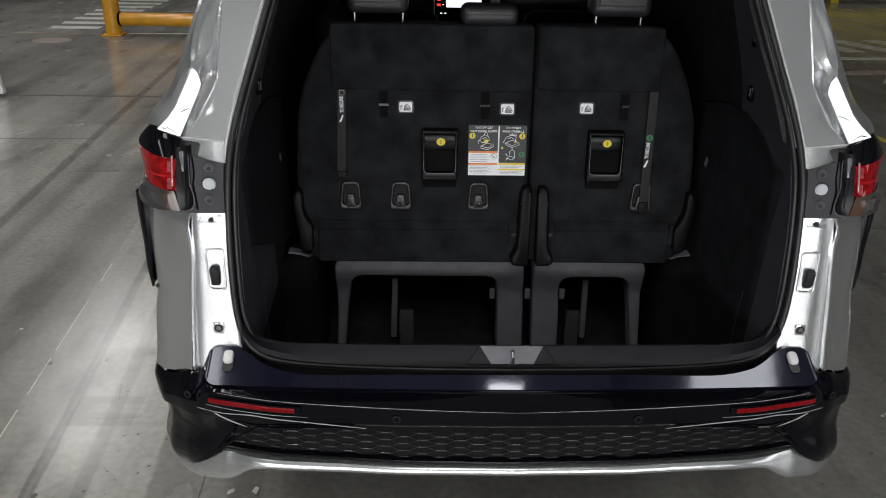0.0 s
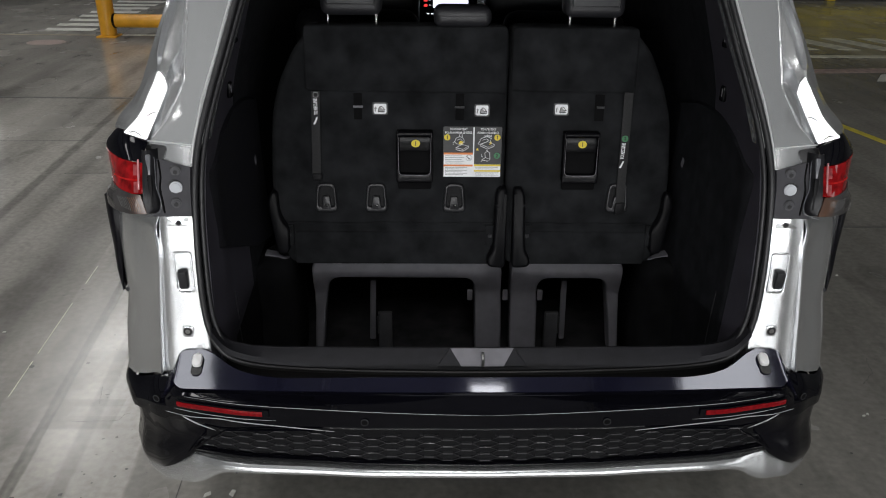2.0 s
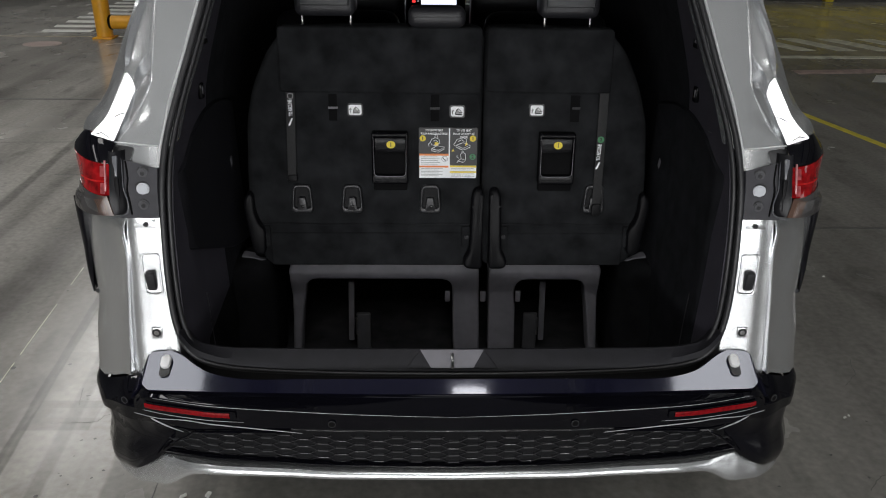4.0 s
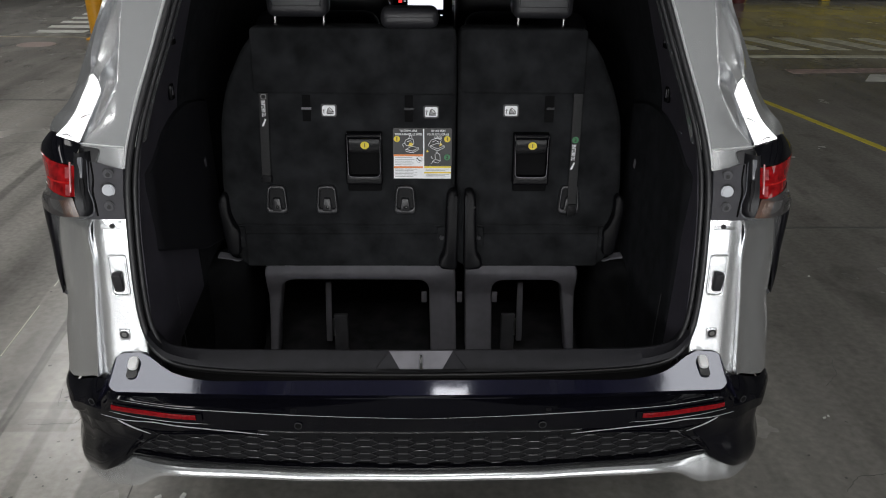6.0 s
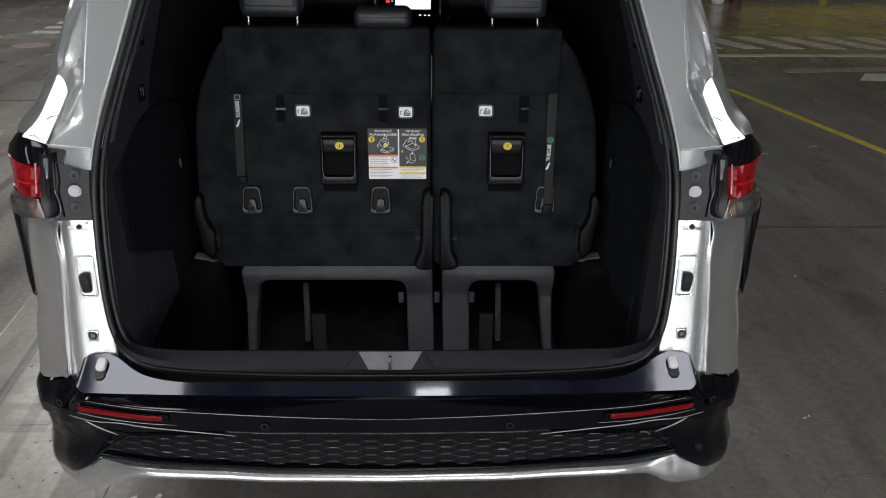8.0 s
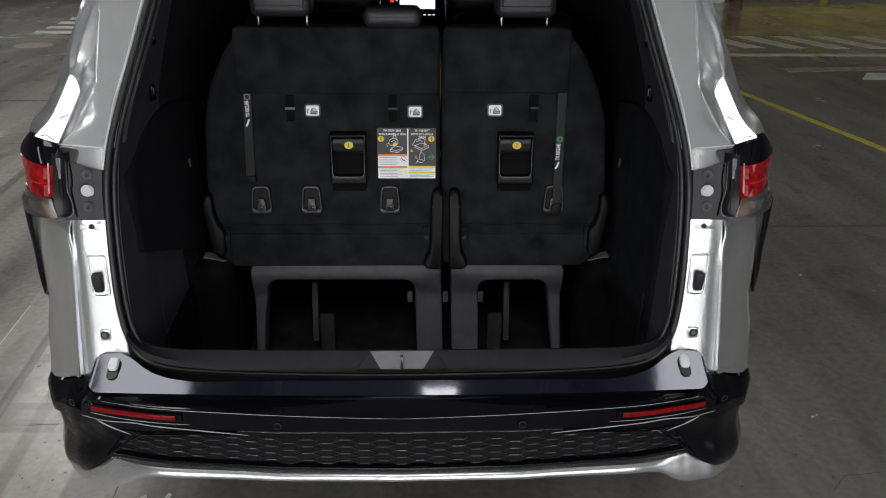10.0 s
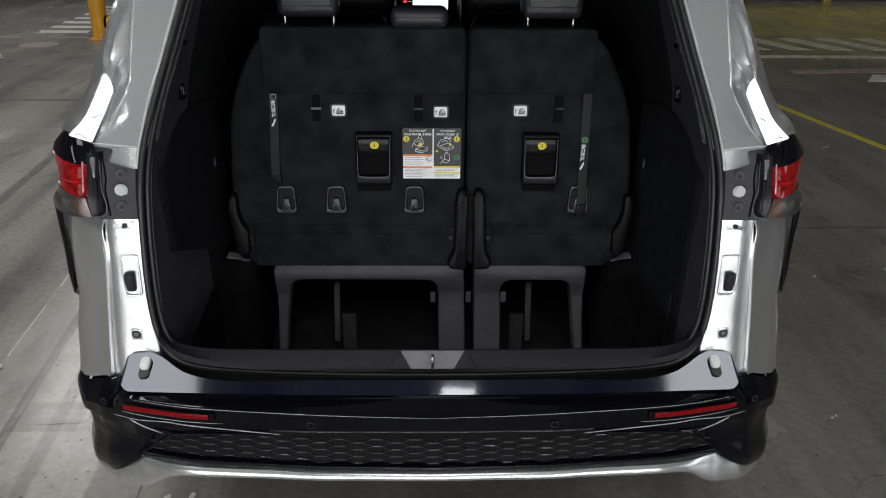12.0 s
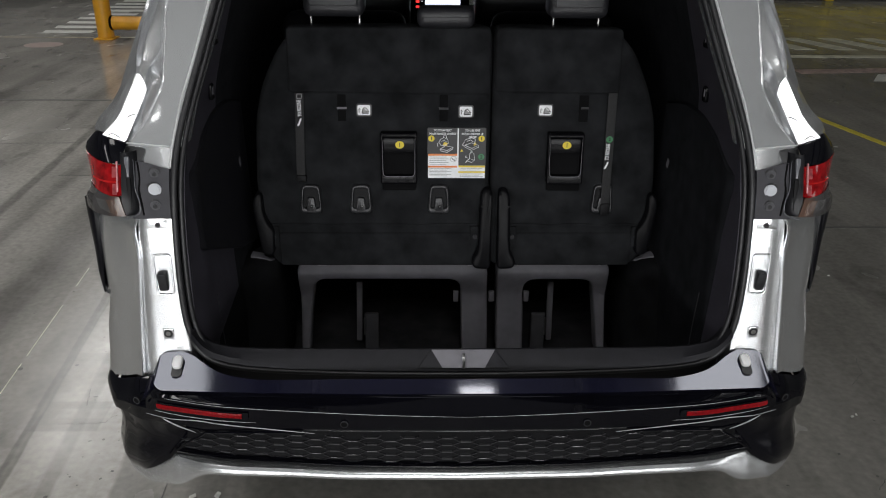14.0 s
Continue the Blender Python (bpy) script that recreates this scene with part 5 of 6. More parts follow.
def flat_box(u0, u1, v0, v1, d0, d1, bevel=0.0, r=0.0, seg=4):
    poly = [(u0, v0), (u1, v0), (u1, v1), (u0, v1)]
    poly = rounded(poly, r, seg) if r else poly
    return slab(poly, lambda u, v, d: S(u, v, d0 + d), d1 - d0, bevel)


def frame_of(u0, u1, v0, v1, w, r, d0, d1, bevel):
    return slab(rounded([(u0, v0), (u1, v0), (u1, v1), (u0, v1)], r, 5), lambda u, v, d: S(u, v, d0 + d), d1 - d0, bevel,
                hole=rounded([(u0 + w, v0 + w), (u1 - w, v0 + w), (u1 - w, v1 - w), (u0 + w, v1 - w)], max(r - w, 0.004), 5))


def seat(name, outline, flap, lower, label):
    top = thing(name, (flap[0] + flap[1]) / 2, 2.5, 0.36, label, "seat", "third-row seats")
    back = part("backrest", slab(rounded(outline, 0.035, 5), lambda u, v, d: S(u, v, d), 0.13, 0.018, 3), FELT, top, "black carpet-backed backrest")
    part("upper_flap", slab(rounded([(flap[0], flap[2]), (flap[1], flap[2] - 0.004), (flap[1], flap[3]), (flap[0], flap[3])], 0.016, 4), lambda u, v, d: S(u, v, -0.010 + d), 0.05, 0.007, 3), FELT, top)
    part("lower_panel", slab(rounded([(lower[0], lower[2]), (lower[1], lower[2]), (lower[1], lower[3]), (lower[0], lower[3])], 0.012, 4), lambda u, v, d: S(u, v, -0.007 + d), 0.06, 0.006, 3), FELT, top)
    part("cushion", box(flap[1] - flap[0] + 0.08, 0.45, 0.16, ((flap[0] + flap[1]) / 2, 2.80, 0.78), 0.05, 3), LEATHER, top)
    return top, back


def head_restraint(top, x, z0, y, w, h, posts):
    rest = part("headrest", box(w, 0.10, h, (x, y, z0 + h / 2), 0.025, 4), LEATHER, top, "black leather headrest")
    part("headrest_seam", box(w * 0.86, 0.003, 0.003, (x, y - 0.0505, z0 + 0.035), 0.001), PLASTIC, rest)
    for e in (-1, 1):
        part("headrest_piping", tube(curve([(x + e * (w / 2 - 0.022), y - 0.049, z0 + 0.03), (x + e * (w / 2 - 0.016), y - 0.050, z0 + h * 0.6), (x + e * (w / 2 - 0.02), y - 0.05, z0 + h - 0.03)], 4), 0.0025, 6, up=(1, 0, 0)), LEATHER, rest)
    for p in posts:
        part("headrest_post", disc(0.0058, 0.10, (p, y - 0.012, z0 - 0.03), "Z", 12), CHROME, rest, "chrome headrest post")
        part("post_collar", box(0.026, 0.03, 0.012, (p, y - 0.01, z0 - 0.047), 0.004), PLASTIC, rest)


def release_handle(top, x, z):
    outer = rounded([(x - 0.0575, z - 0.084), (x + 0.0575, z - 0.084), (x + 0.0575, z + 0.078), (x - 0.0575, z + 0.078)], 0.007, 5)
    inner = rounded([(x - 0.049, z - 0.057), (x + 0.049, z - 0.057), (x + 0.050, z + 0.061), (x - 0.050, z + 0.061)], 0.011, 5)
    bezel = part("release_handle", slab(outer, lambda u, v, d: S(u, v, -0.030 + 0.10 * max(0, v - z - 0.06) + d), 0.034, 0.005, 3, hole=inner), PIANO, top, "gloss black release handle in its bezel")
    # grey tubes that paint the highlights round the cup and on the bezel's top
    part("handle_glint", tube(curve([S(x + a, z + b, -0.0305) for a, b in ((-0.0505, 0.060), (-0.0505, 0.0), (-0.050, -0.044), (-0.046, -0.055), (-0.036, -0.0585), (0.0, -0.059), (0.036, -0.0585), (0.046, -0.055), (0.050, -0.044), (0.0505, 0.0), (0.0505, 0.060))], 3), 0.0014, 6, up=(0, 1, 0), ends=0.15), GREYPLAS, bezel)
    part("bezel_glint", tube([S(x + 0.053 * k / 4, z + 0.0775, -0.0275) for k in range(-4, 5)], 0.0016, 6, up=(0, 1, 0), ends=0.3), GREYPLAS, bezel)
    part("handle_roll", tube([S(x + 0.052 * k / 4, z + 0.070, -0.026) for k in range(-4, 5)], 0.0095, 12, up=(0, 1, 0)), PIANO, bezel)
    part("handle_upper", flat_box(x - 0.049, x + 0.049, z + 0.014, z + 0.064, -0.022, 0.004, 0.003), PIANO, bezel)
    part("handle_cup", flat_box(x - 0.049, x + 0.049, z - 0.058, z + 0.018, -0.008, 0.004), VOID, bezel)
    # near-black plate for the shadow below the handle on the felt
    part("handle_shadow", flat_box(x - 0.054, x + 0.054, z - 0.112, z - 0.080, -0.008, 0.0, 0.003, 0.006), VOID, bezel)
    dot = part("number_dot", disc(0.0120, 0.002, S(x + 0.003, z + 0.040, -0.0235), seg=24, sx=1.15), LABELY, bezel, "yellow numbered sticker")
    words("number", "1", 0.019, on_seat(x + 0.003, z + 0.040, -0.0252), LABELB, bezel, 0.0002)


ANCHOR_RIM = mat("label_rim_plastic", (0.03, 0.03, 0.032), 0.4, scale=40, amount=0.2)


def tether_label(top, x, z):
    ring = part("label_rim", flat_box(x - 0.0245, x + 0.0245, z - 0.0195, z + 0.0195, -0.0025, 0.0, 0.0, 0.009), ANCHOR_RIM, top)
    lab = part("tether_label", flat_box(x - 0.0200, x + 0.0200, z - 0.0155, z + 0.0155, -0.004, 0.0, 0.0012, 0.006), LABELW, top, "white child-seat tether label")
    ink = lambda pts, w: part("picture", tube([S(x + a, z + b, -0.0048) for a, b in pts], w, 5, up=(0, 1, 0)), LABELB, lab)
    ink(((-0.015, -0.008), (-0.015, 0.002)), 0.0012)
    ink(((-0.017, 0.001), (-0.0135, 0.0055), (-0.011, 0.001)), 0.0010)
    ink(((-0.006, -0.009), (0.014, -0.009), (0.015, -0.003), (0.006, -0.003)), 0.0014)
    ink(((-0.006, -0.008), (-0.003, 0.004), (0.003, 0.009), (0.009, 0.004), (0.014, -0.003)), 0.0012)
    part("picture", slab([(x - 0.005, z - 0.008), (x + 0.013, z - 0.008), (x + 0.005, z + 0.002), (x - 0.001, z + 0.008)], lambda u, v, d: S(u, v, -0.0046 + d), 0.001), LABELGREY, lab)


ANCHOR = mat("anchor_plastic", (0.020, 0.020, 0.022), 0.34, spec=0.42, scale=40, amount=0.2)


def anchor_hook(top, x, z):
    ring_out = rounded([(x - 0.036, z - 0.039), (x + 0.036, z - 0.039), (x + 0.0285, z + 0.054), (x - 0.0285, z + 0.054)], 0.017, 5)
    ring_in = rounded([(x - 0.0265, z - 0.023), (x + 0.0265, z - 0.023), (x + 0.0205, z + 0.043), (x - 0.0205, z + 0.043)], 0.010, 5)
    h = part("anchor_bezel", slab(ring_out, lambda u, v, d: S(u, v, -0.011 + d), 0.013, 0.004, 3, hole=ring_in), ANCHOR, top, "black plastic anchor bezel")
    part("anchor_back", flat_box(x - 0.029, x + 0.029, z - 0.030, z + 0.046, -0.001, 0.002), MATTE, h)
    part("anchor_tongue", slab(rounded([(x - 0.0165, z - 0.030), (x + 0.0165, z - 0.030), (x + 0.0105, z + 0.013), (x - 0.0105, z + 0.013)], 0.005, 3), lambda u, v, d: S(u, v, -0.013 + d), 0.013, 0.004), ANCHOR, h)
    part("anchor_hole", disc(0.0055, 0.003, S(x + 0.002, z - 0.016, -0.0135), seg=14), MATTE, h)
    part("anchor_rivet", disc(0.0022, 0.003, S(x + 0.003, z - 0.014, -0.0150), seg=10), STEEL, h)


def strap(top, u0, v0, u1, v1, text_at, width=0.027, tail=None):
    d = Vector((u1 - u0, v1 - v0)).normalized()
    n = Vector((-d.y, d.x)) * width / 2
    a, b = Vector((u0, v0)), Vector((u1, v1))
    st = part("recline_strap", slab([a - n, a + n, b + n, b - n], lambda u, v, dd: S(u, v, -0.014 + dd), 0.003, 0.0006), mat("strap_webbing", (0.019, 0.019, 0.020), 0.8, scale=300, amount=0.3), top, "black webbing recline strap with white print")
    ang = 90 + math.degrees(math.atan2(d.y, d.x)) + 90
    u, v, ln, turn = text_at
    m = on_seat(u, v, -0.0155, turn)
    words("print", "TO RECLINE", 0.0165, m, LABELW, st, 0.0004, ln)
    return st, m


# wide seat
wide, wide_back = seat("wide_rear_seat", [(0.108, 0.642), (0.110, 1.395), (-0.50, 1.395), (-0.555, 1.33), (-0.607, 1.22), (-0.630, 1.12), (-0.640, 0.93), (-0.636, 0.76), (-0.60, 0.66), (-0.575, 0.642)],
                       (-0.520, 0.104, 1.208, 1.402), (-0.575, 0.072, 0.645, 0.757), "wide black carpet-backed rear seat with instruction label and release handle")
head_restraint(wide, -0.374, 1.428, 2.53, 0.185, 0.17, (-0.447, -0.299))
head_restraint(wide, -0.036, 1.400, 2.50, 0.175, 0.062, (-0.08, 0.01))
release_handle(wide, -0.181, 1.012)
for tx, tz in ((-0.289, 1.154), (0.030, 1.151)):
    tether_label(wide, tx, tz)
for hx_ in (-0.466, -0.305, -0.053):
    anchor_hook(wide, hx_, 0.864)
st, m = strap(wide, -0.487, 1.208, -0.493, 0.948, (-0.4875, 1.162, 0.050, 92))
part("strap_end", flat_box(-0.508, -0.476, 0.930, 0.952, -0.019, -0.006, 0.005, 0.005), MATTE, st)
part("print_ring", frame_of(-0.495, -0.478, 1.190, 1.206, 0.0015, 0.006, -0.0155, -0.013, 0.0), LABELGREY, st)
part("print_arrow", slab([(-0.495, 1.112), (-0.486, 1.131), (-0.482, 1.129), (-0.489, 1.111), (-0.493, 1.107), (-0.497, 1.109)], lambda u, v, d: S(u, v, -0.0158 + d), 0.001), LABELW, st)
# slots laid on flat; near-black stands in for the shade in their depth
for u, v in ((-0.358, 1.160), (-0.040, 1.160)):
    slot = part("tether_slot", flat_box(u - 0.013, u + 0.013, v - 0.040, v + 0.042, -0.0015, 0.003, 0.0, 0.003), VOID, wide)
    part("slot_bar", flat_box(u - 0.015, u + 0.015, v - 0.003, v + 0.003, -0.004, 0.002), GREYPLAS if u < -0.2 else PLASTIC, slot)

# instruction label
lab = part("instruction_label", flat_box(-0.0905, 0.0955, 0.9385, 1.1005, -0.003, 0.0, 0.0, 0.006), LABELB, wide, "black, white, orange and yellow instruction label")
part("label_field", flat_box(-0.0885, 0.0045, 0.9405, 1.018, -0.0042, -0.002), LABELW, lab)
part("label_field", flat_box(0.0085, 0.0935, 0.9405, 0.981, -0.0042, -0.002), LABELW, lab)
part("label_divider", flat_box(0.0045, 0.0085, 0.9405, 1.0985, -0.0044, -0.002), LABELW, lab)
for u0, u1, v0, v1, mt in ((-0.0885, 0.0045, 1.0125, 1.0185, LABELO), (-0.0885, 0.0045, 0.9745, 0.980, LABELO), (0.0085, 0.0935, 0.975, 0.981, LABELY), (0.0085, 0.0935, 0.9575, 0.9625, LABELY)):
    part("label_bar", flat_box(u0, u1, v0, v1, -0.0055, -0.004), mt, lab)
for k in range(5):
    part("print_bar", flat_box(-0.084, -0.030 + 0.007 * (k % 2), 1.0075 - 0.0058 * k, 1.0088 - 0.0058 * k, -0.005, -0.004), LABELGREY, lab)
for k in range(6):
    part("print_bar", flat_box(-0.084, -0.014 - 0.012 * (k % 2), 0.9700 - 0.0047 * k, 0.9713 - 0.0047 * k, -0.005, -0.004), LABELGREY, lab)
for k in range(2):
    part("print_bar", flat_box(0.013, 0.085 - 0.01 * k, 0.9705 - 0.0045 * k, 0.9715 - 0.0045 * k, -0.005, -0.004), LABELGREY, lab)
for k in range(3):
    part("print_bar", flat_box(0.013, 0.088 - 0.014 * (k % 2), 0.9535 - 0.0040 * k, 0.9545 - 0.0040 * k, -0.005, -0.004), LABELGREY, lab)
words("label_print", "TO STOW SEAT", 0.0092, on_seat(-0.042, 1.0925, -0.0045), LABELW, lab, 0.00012, 0.056)
words("label_print", "POUR RANGER LE SIÈGE", 0.0092, on_seat(-0.042, 1.0815, -0.0045), LABELW, lab, 0.00012, 0.084)
words("label_print", "TO USE SEAT", 0.0092, on_seat(0.052, 1.0925, -0.0045), LABELW, lab, 0.00012, 0.048)
words("label_print", "POUR UTILISER LE", 0.0092, on_seat(0.052, 1.0815, -0.0045), LABELW, lab, 0.00012, 0.068)
words("label_print", "SIÈGE", 0.0092, on_seat(0.052, 1.0712, -0.0045), LABELW, lab, 0.00012, 0.024)
for u, v, mt, t in ((-0.078, 1.067, LABELY, "1"), (0.081, 1.067, LABELY, "1"), (0.081, 1.009, LABELG, "2")):
    part("label_dot", disc(0.0100, 0.001, S(u, v, -0.0045), seg=20), mt, lab)
    words("label_number", t, 0.015, on_seat(u, v, -0.0056), LABELB, lab, 0.0006)
part("label_dot", disc(0.0100, 0.001, S(-0.008, 1.002, -0.0050), seg=20), LABELGREY, lab)
part("label_dot", disc(0.0086, 0.001, S(-0.008, 1.002, -0.0056), seg=20), LABELW, lab)
part("picture", tube([S(-0.008 + a, 1.002 + b, -0.0062) for a, b in ((-0.006, 0.005), (-0.001, -0.002), (0.005, -0.004))], 0.0014, 5, up=(0, 1, 0)), LABELB, lab)


def sketch(u, v, k, strokes):
    """A line drawing in white strokes, k times its size."""
    for pts in strokes:
        part("picture", tube([S(u + a * k, v + b * k, -0.0045) for a, b in pts], 0.0009, 5, up=(0, 1, 0)), LABELW, lab)


FOLDING = [[(0, 0), (0.022, -0.005), (0.040, 0.006), (0.018, 0.010), (0, 0)], [(0.022, -0.005), (0.022, -0.011), (0.040, 0.000), (0.040, 0.006)], [(0, 0), (0, -0.006), (0.022, -0.011)],
           [(0.002, 0.012), (-0.004, 0.020), (0.000, 0.030), (0.012, 0.036), (0.024, 0.030), (0.026, 0.018), (0.012, 0.011), (0.002, 0.012)], [(0.010, 0.036), (0.012, 0.044), (0.018, 0.044), (0.020, 0.034)],
           [(-0.004, 0.020), (-0.010, 0.016), (-0.008, 0.008)], [(0.004, 0.024), (0.014, 0.028), (0.020, 0.022)]]
FLAT = [[(0, 0.008), (0.022, -0.002), (0.044, 0.008), (0.022, 0.016), (0, 0.008)], [(0, 0.008), (0, 0.002), (0.022, -0.008), (0.044, 0.002), (0.044, 0.008)], [(-0.004, 0.014), (0.002, 0.026), (0.022, 0.032), (0.034, 0.026), (0.030, 0.014)],
        [(0.006, 0.020), (0.018, 0.025), (0.026, 0.019)], [(-0.004, 0.014), (-0.008, 0.010), (-0.004, 0.006)]]
UPRIGHT = [[(0, 0), (0.020, -0.006), (0.030, 0.002), (0.012, 0.008), (0, 0)], [(0.012, 0.008), (0.010, 0.026), (0.020, 0.032), (0.028, 0.026), (0.030, 0.002)], [(0.004, 0.010), (-0.004, 0.014), (-0.002, 0.020)], [(0.014, 0.031), (0.016, 0.036), (0.022, 0.034)], [(0.002, -0.001), (-0.004, -0.008)]]
sketch(-0.050, 1.034, 1.0, FOLDING)
sketch(0.028, 1.038, 1.0, FLAT)
sketch(0.034, 0.996, 0.85, UPRIGHT)
part("picture", slab([(-0.042, 1.046), (-0.030, 1.043), (-0.026, 1.053), (-0.038, 1.056)], lambda u, v, d: S(u, v, -0.0050 + d), 0.001), LABELY, lab)
part("picture", slab([(0.056, 1.044), (0.066, 1.049), (0.060, 1.056)], lambda u, v, d: S(u, v, -0.0050 + d), 0.001), LABELY, lab)
part("picture", slab([(0.014, 1.026), (0.023, 1.026), (0.0185, 1.034)], lambda u, v, d: S(u, v, -0.0050 + d), 0.001), LABELY, lab)

# narrow seat
narrow, narrow_back = seat("narrow_rear_seat", [(0.114, 0.642), (0.58, 0.642), (0.615, 0.66), (0.644, 0.76), (0.648, 0.93), (0.634, 1.12), (0.605, 1.22), (0.555, 1.33), (0.495, 1.395), (0.113, 1.395)],
                           (0.118, 0.508, 1.212, 1.402), (0.150, 0.585, 0.645, 0.757), "narrow black carpet-backed rear seat with strap and release handle")
head_restraint(narrow, 0.368, 1.428, 2.53, 0.185, 0.17, (0.297, 0.437))
release_handle(narrow, 0.347, 1.012)
tether_label(narrow, 0.280, 1.156)
anchor_hook(narrow, 0.478, 0.866)
st, m = strap(narrow, 0.4875, 1.212, 0.4865, 0.836, (0.483, 1.029, 0.052, 88), 0.028)
part("print_patch", disc(0.0105, 0.001, S(0.486, 1.069, -0.0155), seg=20), LABELG, st, "green numbered dot")
words("number", "2", 0.014, on_seat(0.486, 1.069, -0.0168), LABELB, st, 0.0005)
part("print_arrow", slab([(0.476, 0.979), (0.485, 0.998), (0.489, 0.996), (0.482, 0.978), (0.478, 0.974), (0.474, 0.976)], lambda u, v, d: S(u, v, -0.0158 + d), 0.001), LABELW, st)
part("strap_fold", slab(rounded([(0.472, 0.820), (0.502, 0.822), (0.503, 0.862), (0.471, 0.860)], 0.009, 4), lambda u, v, d: S(u, v, -0.020 + d), 0.014, 0.004), MATTE, st)
# flat slot, its inner shade put into the near-black colour
slot = part("tether_slot", flat_box(0.385, 0.415, 1.120, 1.203, -0.0015, 0.003, 0.0, 0.003), VOID, narrow)
part("slot_bar", flat_box(0.392, 0.416, 1.160, 1.166, -0.004, 0.002), PLASTIC, slot)

# hinge covers with rounded shoulders and flared feet, either side of the gap
def hinge_cover(top, outline, deep=0.045, bevel=0.013):
    part("hinge_cover", slab(rounded(outline, 0.016, 5), lambda a, b, d: S(a, b, -deep + 0.25 * max(0, b - 0.86) + d), deep + 0.03, bevel, 3), ARMPLAS, top)


inner_cover = [(0.0, 0.646), (0.0, 0.908), (-0.024, 0.912), (-0.036, 0.893), (-0.038, 0.85), (-0.040, 0.76), (-0.043, 0.705), (-0.057, 0.684), (-0.062, 0.664), (-0.052, 0.648)]
hinge_cover(wide, [(0.117 + u, v) for u, v in inner_cover])
hinge_cover(narrow, [(0.138 - u, v) for u, v in inner_cover])
outer_cover = [(0.596, 0.690), (0.633, 0.694), (0.645, 0.775), (0.656, 0.845), (0.655, 0.875), (0.642, 0.896), (0.626, 0.888), (0.624, 0.832), (0.612, 0.795), (0.592, 0.775)]
hinge_cover(narrow, outer_cover, 0.034, 0.010)
hinge_cover(wide, [(0.006 - u, v) for u, v in outer_cover], 0.034, 0.010)
for top, u in ((wide, 0.066), (narrow, 0.187), (wide, -0.590), (narrow, 0.598)):
    part("hinge_plate", flat_box(u - 0.016, u + 0.016, 0.712, 0.782, -0.014, 0.0, 0.004, 0.010), FELT, top)
    part("hinge_bolt", disc(0.0075, 0.008, S(u, 0.748, -0.016), seg=12, bevel=0.001), PLASTIC, top)
# piping along the lower edge of each back
for top, u0, u1 in ((wide, -0.600, 0.072), (narrow, 0.182, 0.604)):
    part("piping", tube([S(u0 + (u1 - u0) * k / 12, 0.784 + 0.002 * math.sin(k * 1.3), -0.003) for k in range(13)], 0.0042, 8), FELT, top)


STRAPPLAS = mat("latch_cover_plastic", (0.06, 0.06, 0.066), 0.5, scale=25, amount=0.15, bump=0.3, bump_scale=1500)
# base frames under the seats
def base(top, outline, y=2.42):
    bm = slab(rounded(outline, 0.042, 7), lambda a, b, d: (a, y + d, b), 0.070, 0.012, 3)
    for z in (0.34, 0.40, 0.44, 0.475, 0.51, 0.535, 0.56, 0.60, 0.62):
        bmesh.ops.bisect_plane(bm, geom=bm.verts[:] + bm.edges[:] + bm.faces[:], plane_co=(0, 0, z), plane_no=(0, 0, 1))
    swell = interp([0.26, 0.40, 0.475, 0.51, 0.56, 0.60, 0.637], [-0.020, -0.014, -0.003, 0.012, 0.0, 0.0, 0.010])
    for v in bm.verts:
        v.co.y += swell(v.co.z)
    return part("seat_base", bm, GREYPLAS, top, "dark grey plastic seat base frame")


base(wide, [(-0.531, 0.265), (-0.522, 0.45), (-0.527, 0.54), (-0.532, 0.637), (0.114, 0.637), (0.123, 0.265), (0.032, 0.265), (0.024, 0.574), (-0.472, 0.576), (-0.490, 0.43), (-0.504, 0.265)])
base(narrow, [(0.155, 0.265), (0.146, 0.637), (0.535, 0.637), (0.529, 0.54), (0.528, 0.45), (0.541, 0.265), (0.514, 0.265), (0.494, 0.43), (0.478, 0.573), (0.240, 0.573), (0.247, 0.265)])
for top, u, e in ((wide, -0.325, 1), (narrow, 0.345, -1)):
    part("base_rod", box(0.021, 0.014, 0.24, (u - e * 0.006, 2.50, 0.41), 0.004, turn=(0, e * 1.5, 0)), GREYPLAS, top)
    part("base_strap", box(0.050, 0.02, 0.16, (u + e * 0.038, 2.47, 0.338), 0.006), STRAPPLAS, top)
    part("base_pin", disc(0.003, 0.07, (u + e * 0.014, 2.46, 0.37), "Z", 8), STEEL, top)
for top, u in ((wide, 0.008), (narrow, 0.250), (narrow, 0.130)):
    part("base_clip", box(0.018, 0.012, 0.04, (u, 2.415, 0.515), 0.003), GREYPLAS, top)
for u in (-0.44, 0.06, 0.50, 0.20):
    part("base_tab", box(0.03, 0.02, 0.006, (u, 2.41, 0.641), 0.002), STEEL, wide if u < 0.1 else narrow)

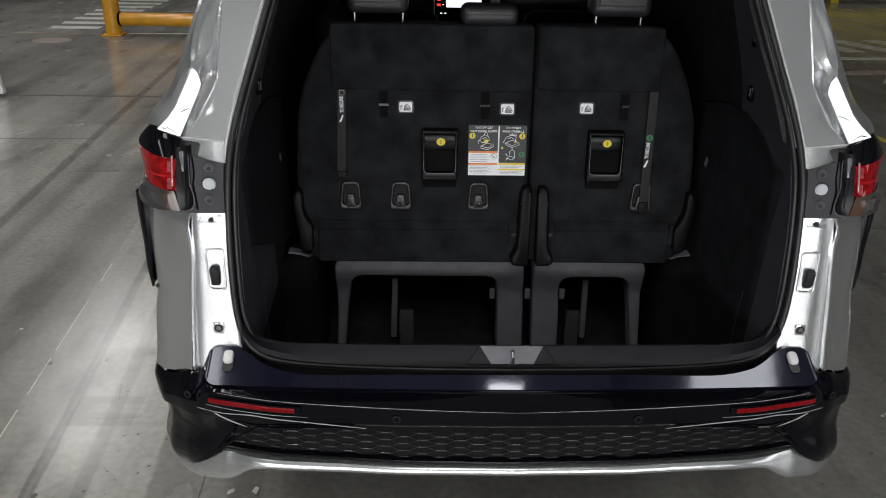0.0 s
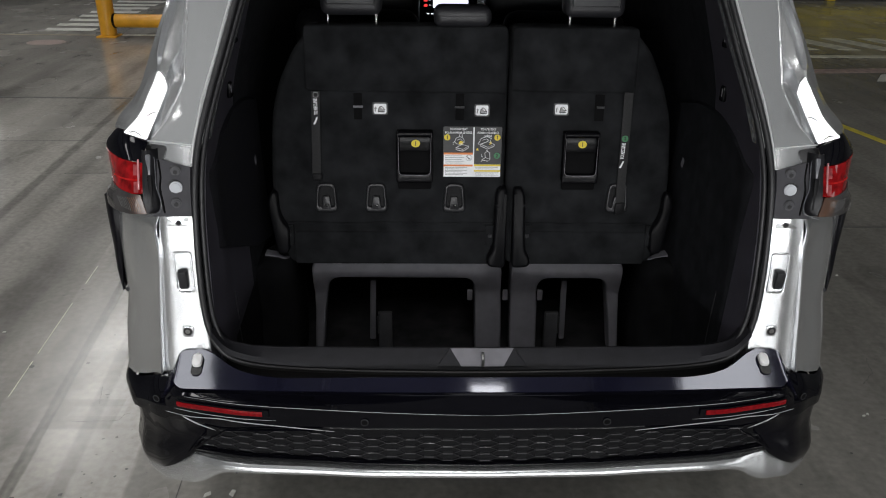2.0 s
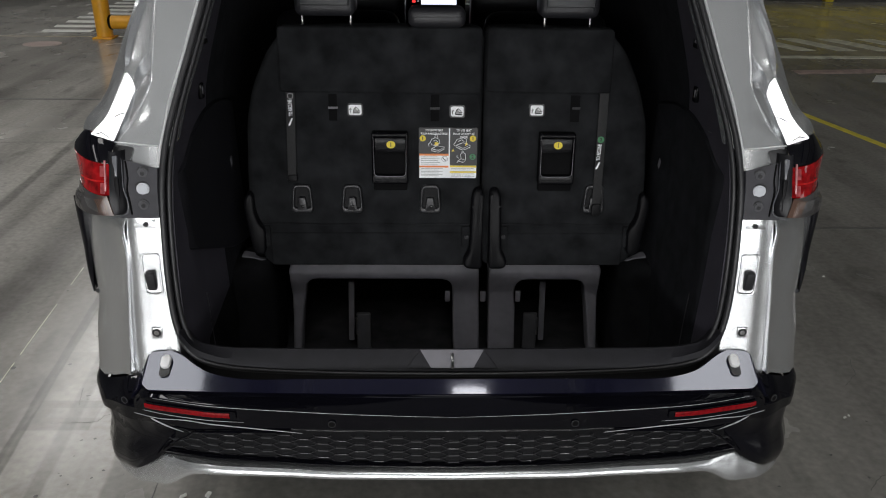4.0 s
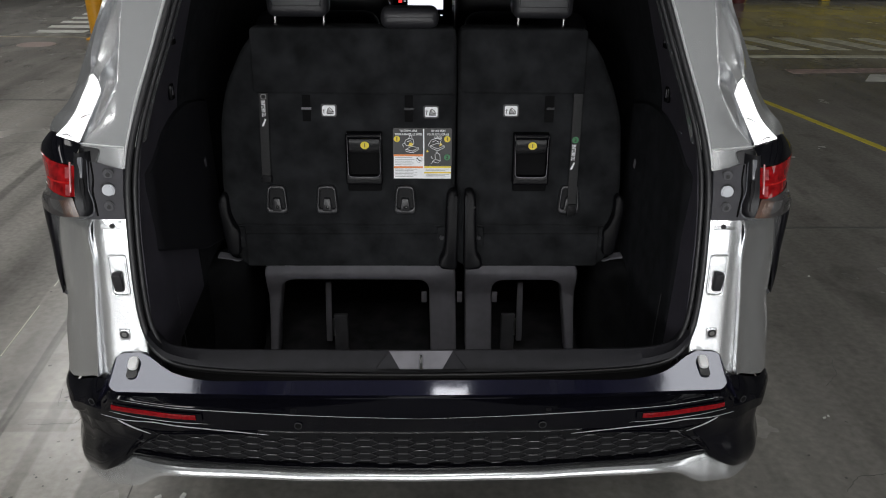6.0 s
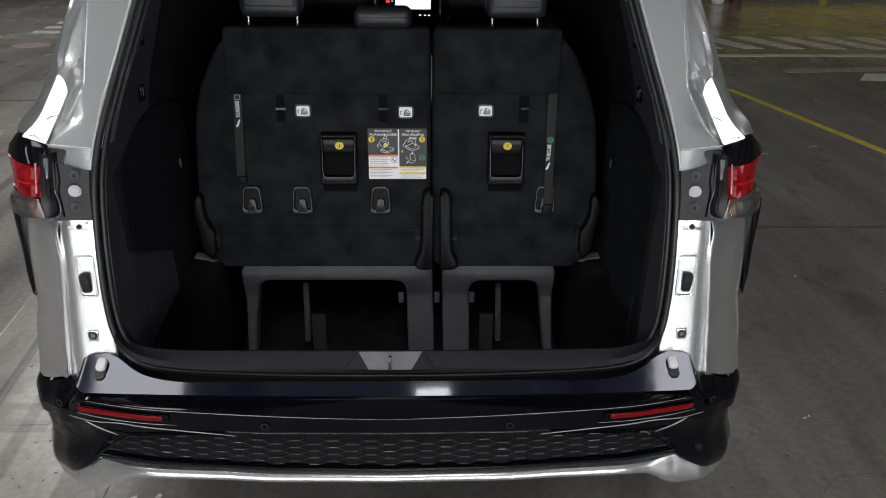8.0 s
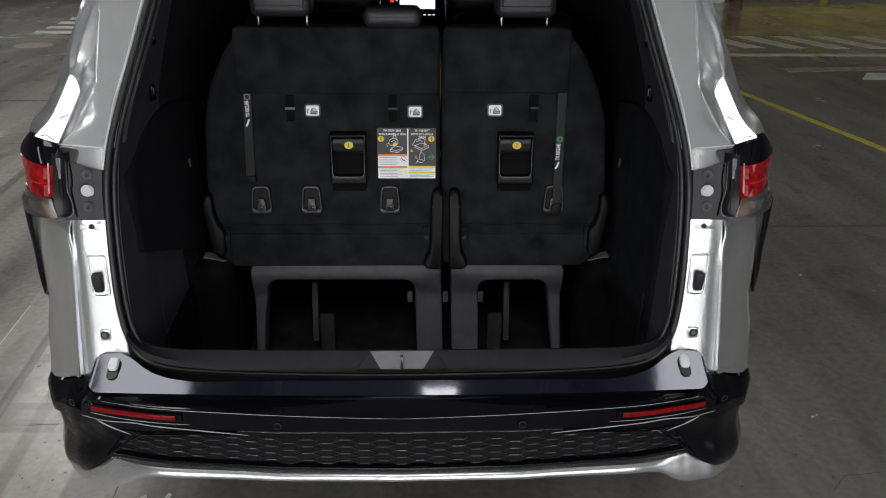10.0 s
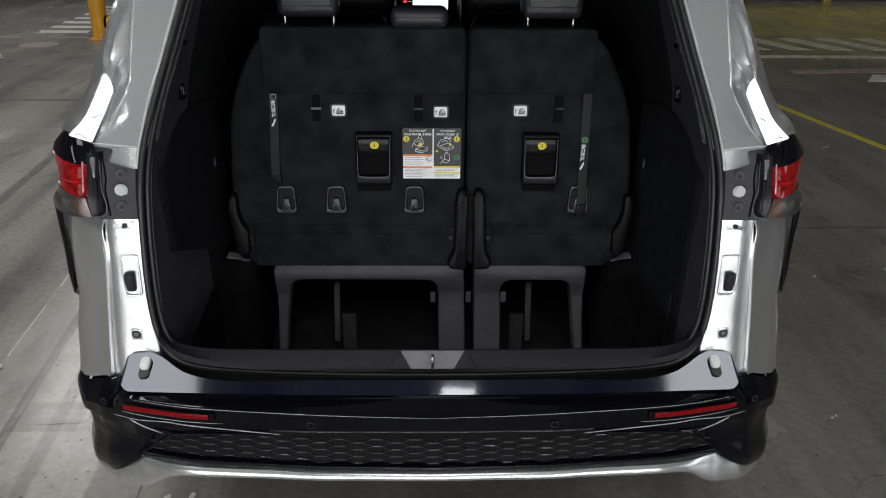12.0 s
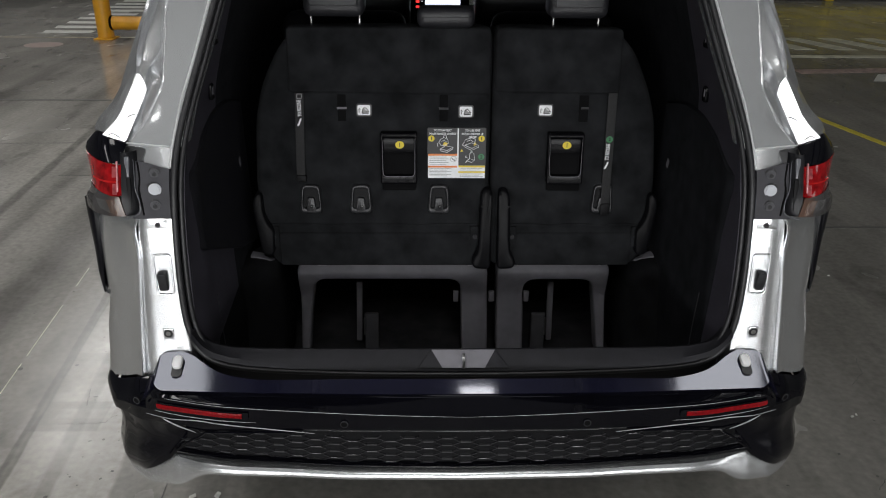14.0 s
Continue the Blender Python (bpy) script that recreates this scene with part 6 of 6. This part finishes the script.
# ---- front of the cabin ----
dash = part("dashboard", box(1.42, 0.45, 0.30, (0, 5.22, 1.0), 0.08, 4), TRIMPLAS, van)
part("dash_pod", box(0.36, 0.10, 0.20, (0.0, 4.99, 1.13), 0.02, 3), GLOSS, dash)
part("screen", box(0.215, 0.012, 0.125, (0.017, 4.936, 1.213), 0.004), mat("lit_screen", (0.02, 0.02, 0.02), 0.2, emit=(0.80, 0.85, 1.0), strength=1.1), dash, "lit white-blue display screen")
for k in range(4):
    part("lit_button", box(0.022, 0.006, 0.014, (-0.135, 4.936, 1.255 - 0.03 * k), 0.002), mat("red_button", (0.2, 0.01, 0.01), 0.4, emit=(1.0, 0.05, 0.05), strength=0.9), dash, "red lit button")
    part("button_mark", box(0.012, 0.006, 0.004, (-0.108, 4.936, 1.257 - 0.03 * k), 0.001), mat("lit_mark", (0.1, 0.1, 0.1), 0.4, emit=(0.8, 0.8, 0.9), strength=0.7), dash)
for u in (-0.12, -0.095, 0.06, 0.09, 0.115):
    part("lit_mark", box(0.014, 0.006, 0.005, (u, 4.93, 1.117), 0.001), mat("lit_key", (0.1, 0.1, 0.1), 0.4, emit=(0.9, 0.9, 1.0), strength=1.2), dash)
part("steering_wheel", tube([(-0.38 + 0.18 * math.cos(a), 4.72 + 0.05 * math.sin(a), 1.08 + 0.17 * math.sin(a)) for a in (2 * math.pi * k / 32 for k in range(33))], 0.016, 8, up=(0, 1, 0)), LEATHER, van)
part("instrument_hood", box(0.14, 0.12, 0.14, (-0.24, 5.0, 1.20), 0.04, 3), GREYPLAS, dash)
for s in (-1, 1):
    for y0 in (3.35, 4.35):
        st2 = thing("captain_seat", s * 0.42, y0, 0.43, "black leather captain seat in the dark cabin", "seat", "cabin seats")
        part("seat_cushion", box(0.50, 0.50, 0.20, (s * 0.42, y0 + 0.28, 0.72), 0.06, 3), LEATHER, st2)
        part("seat_backrest", box(0.50, 0.14, 0.60, (s * 0.42, y0, 1.05), 0.06, 3, turn=(12, 0, 0)), LEATHER, st2)
        part("seat_leg", box(0.40, 0.40, 0.22, (s * 0.42, y0 + 0.28, 0.53), 0.02), PLASTIC, st2)
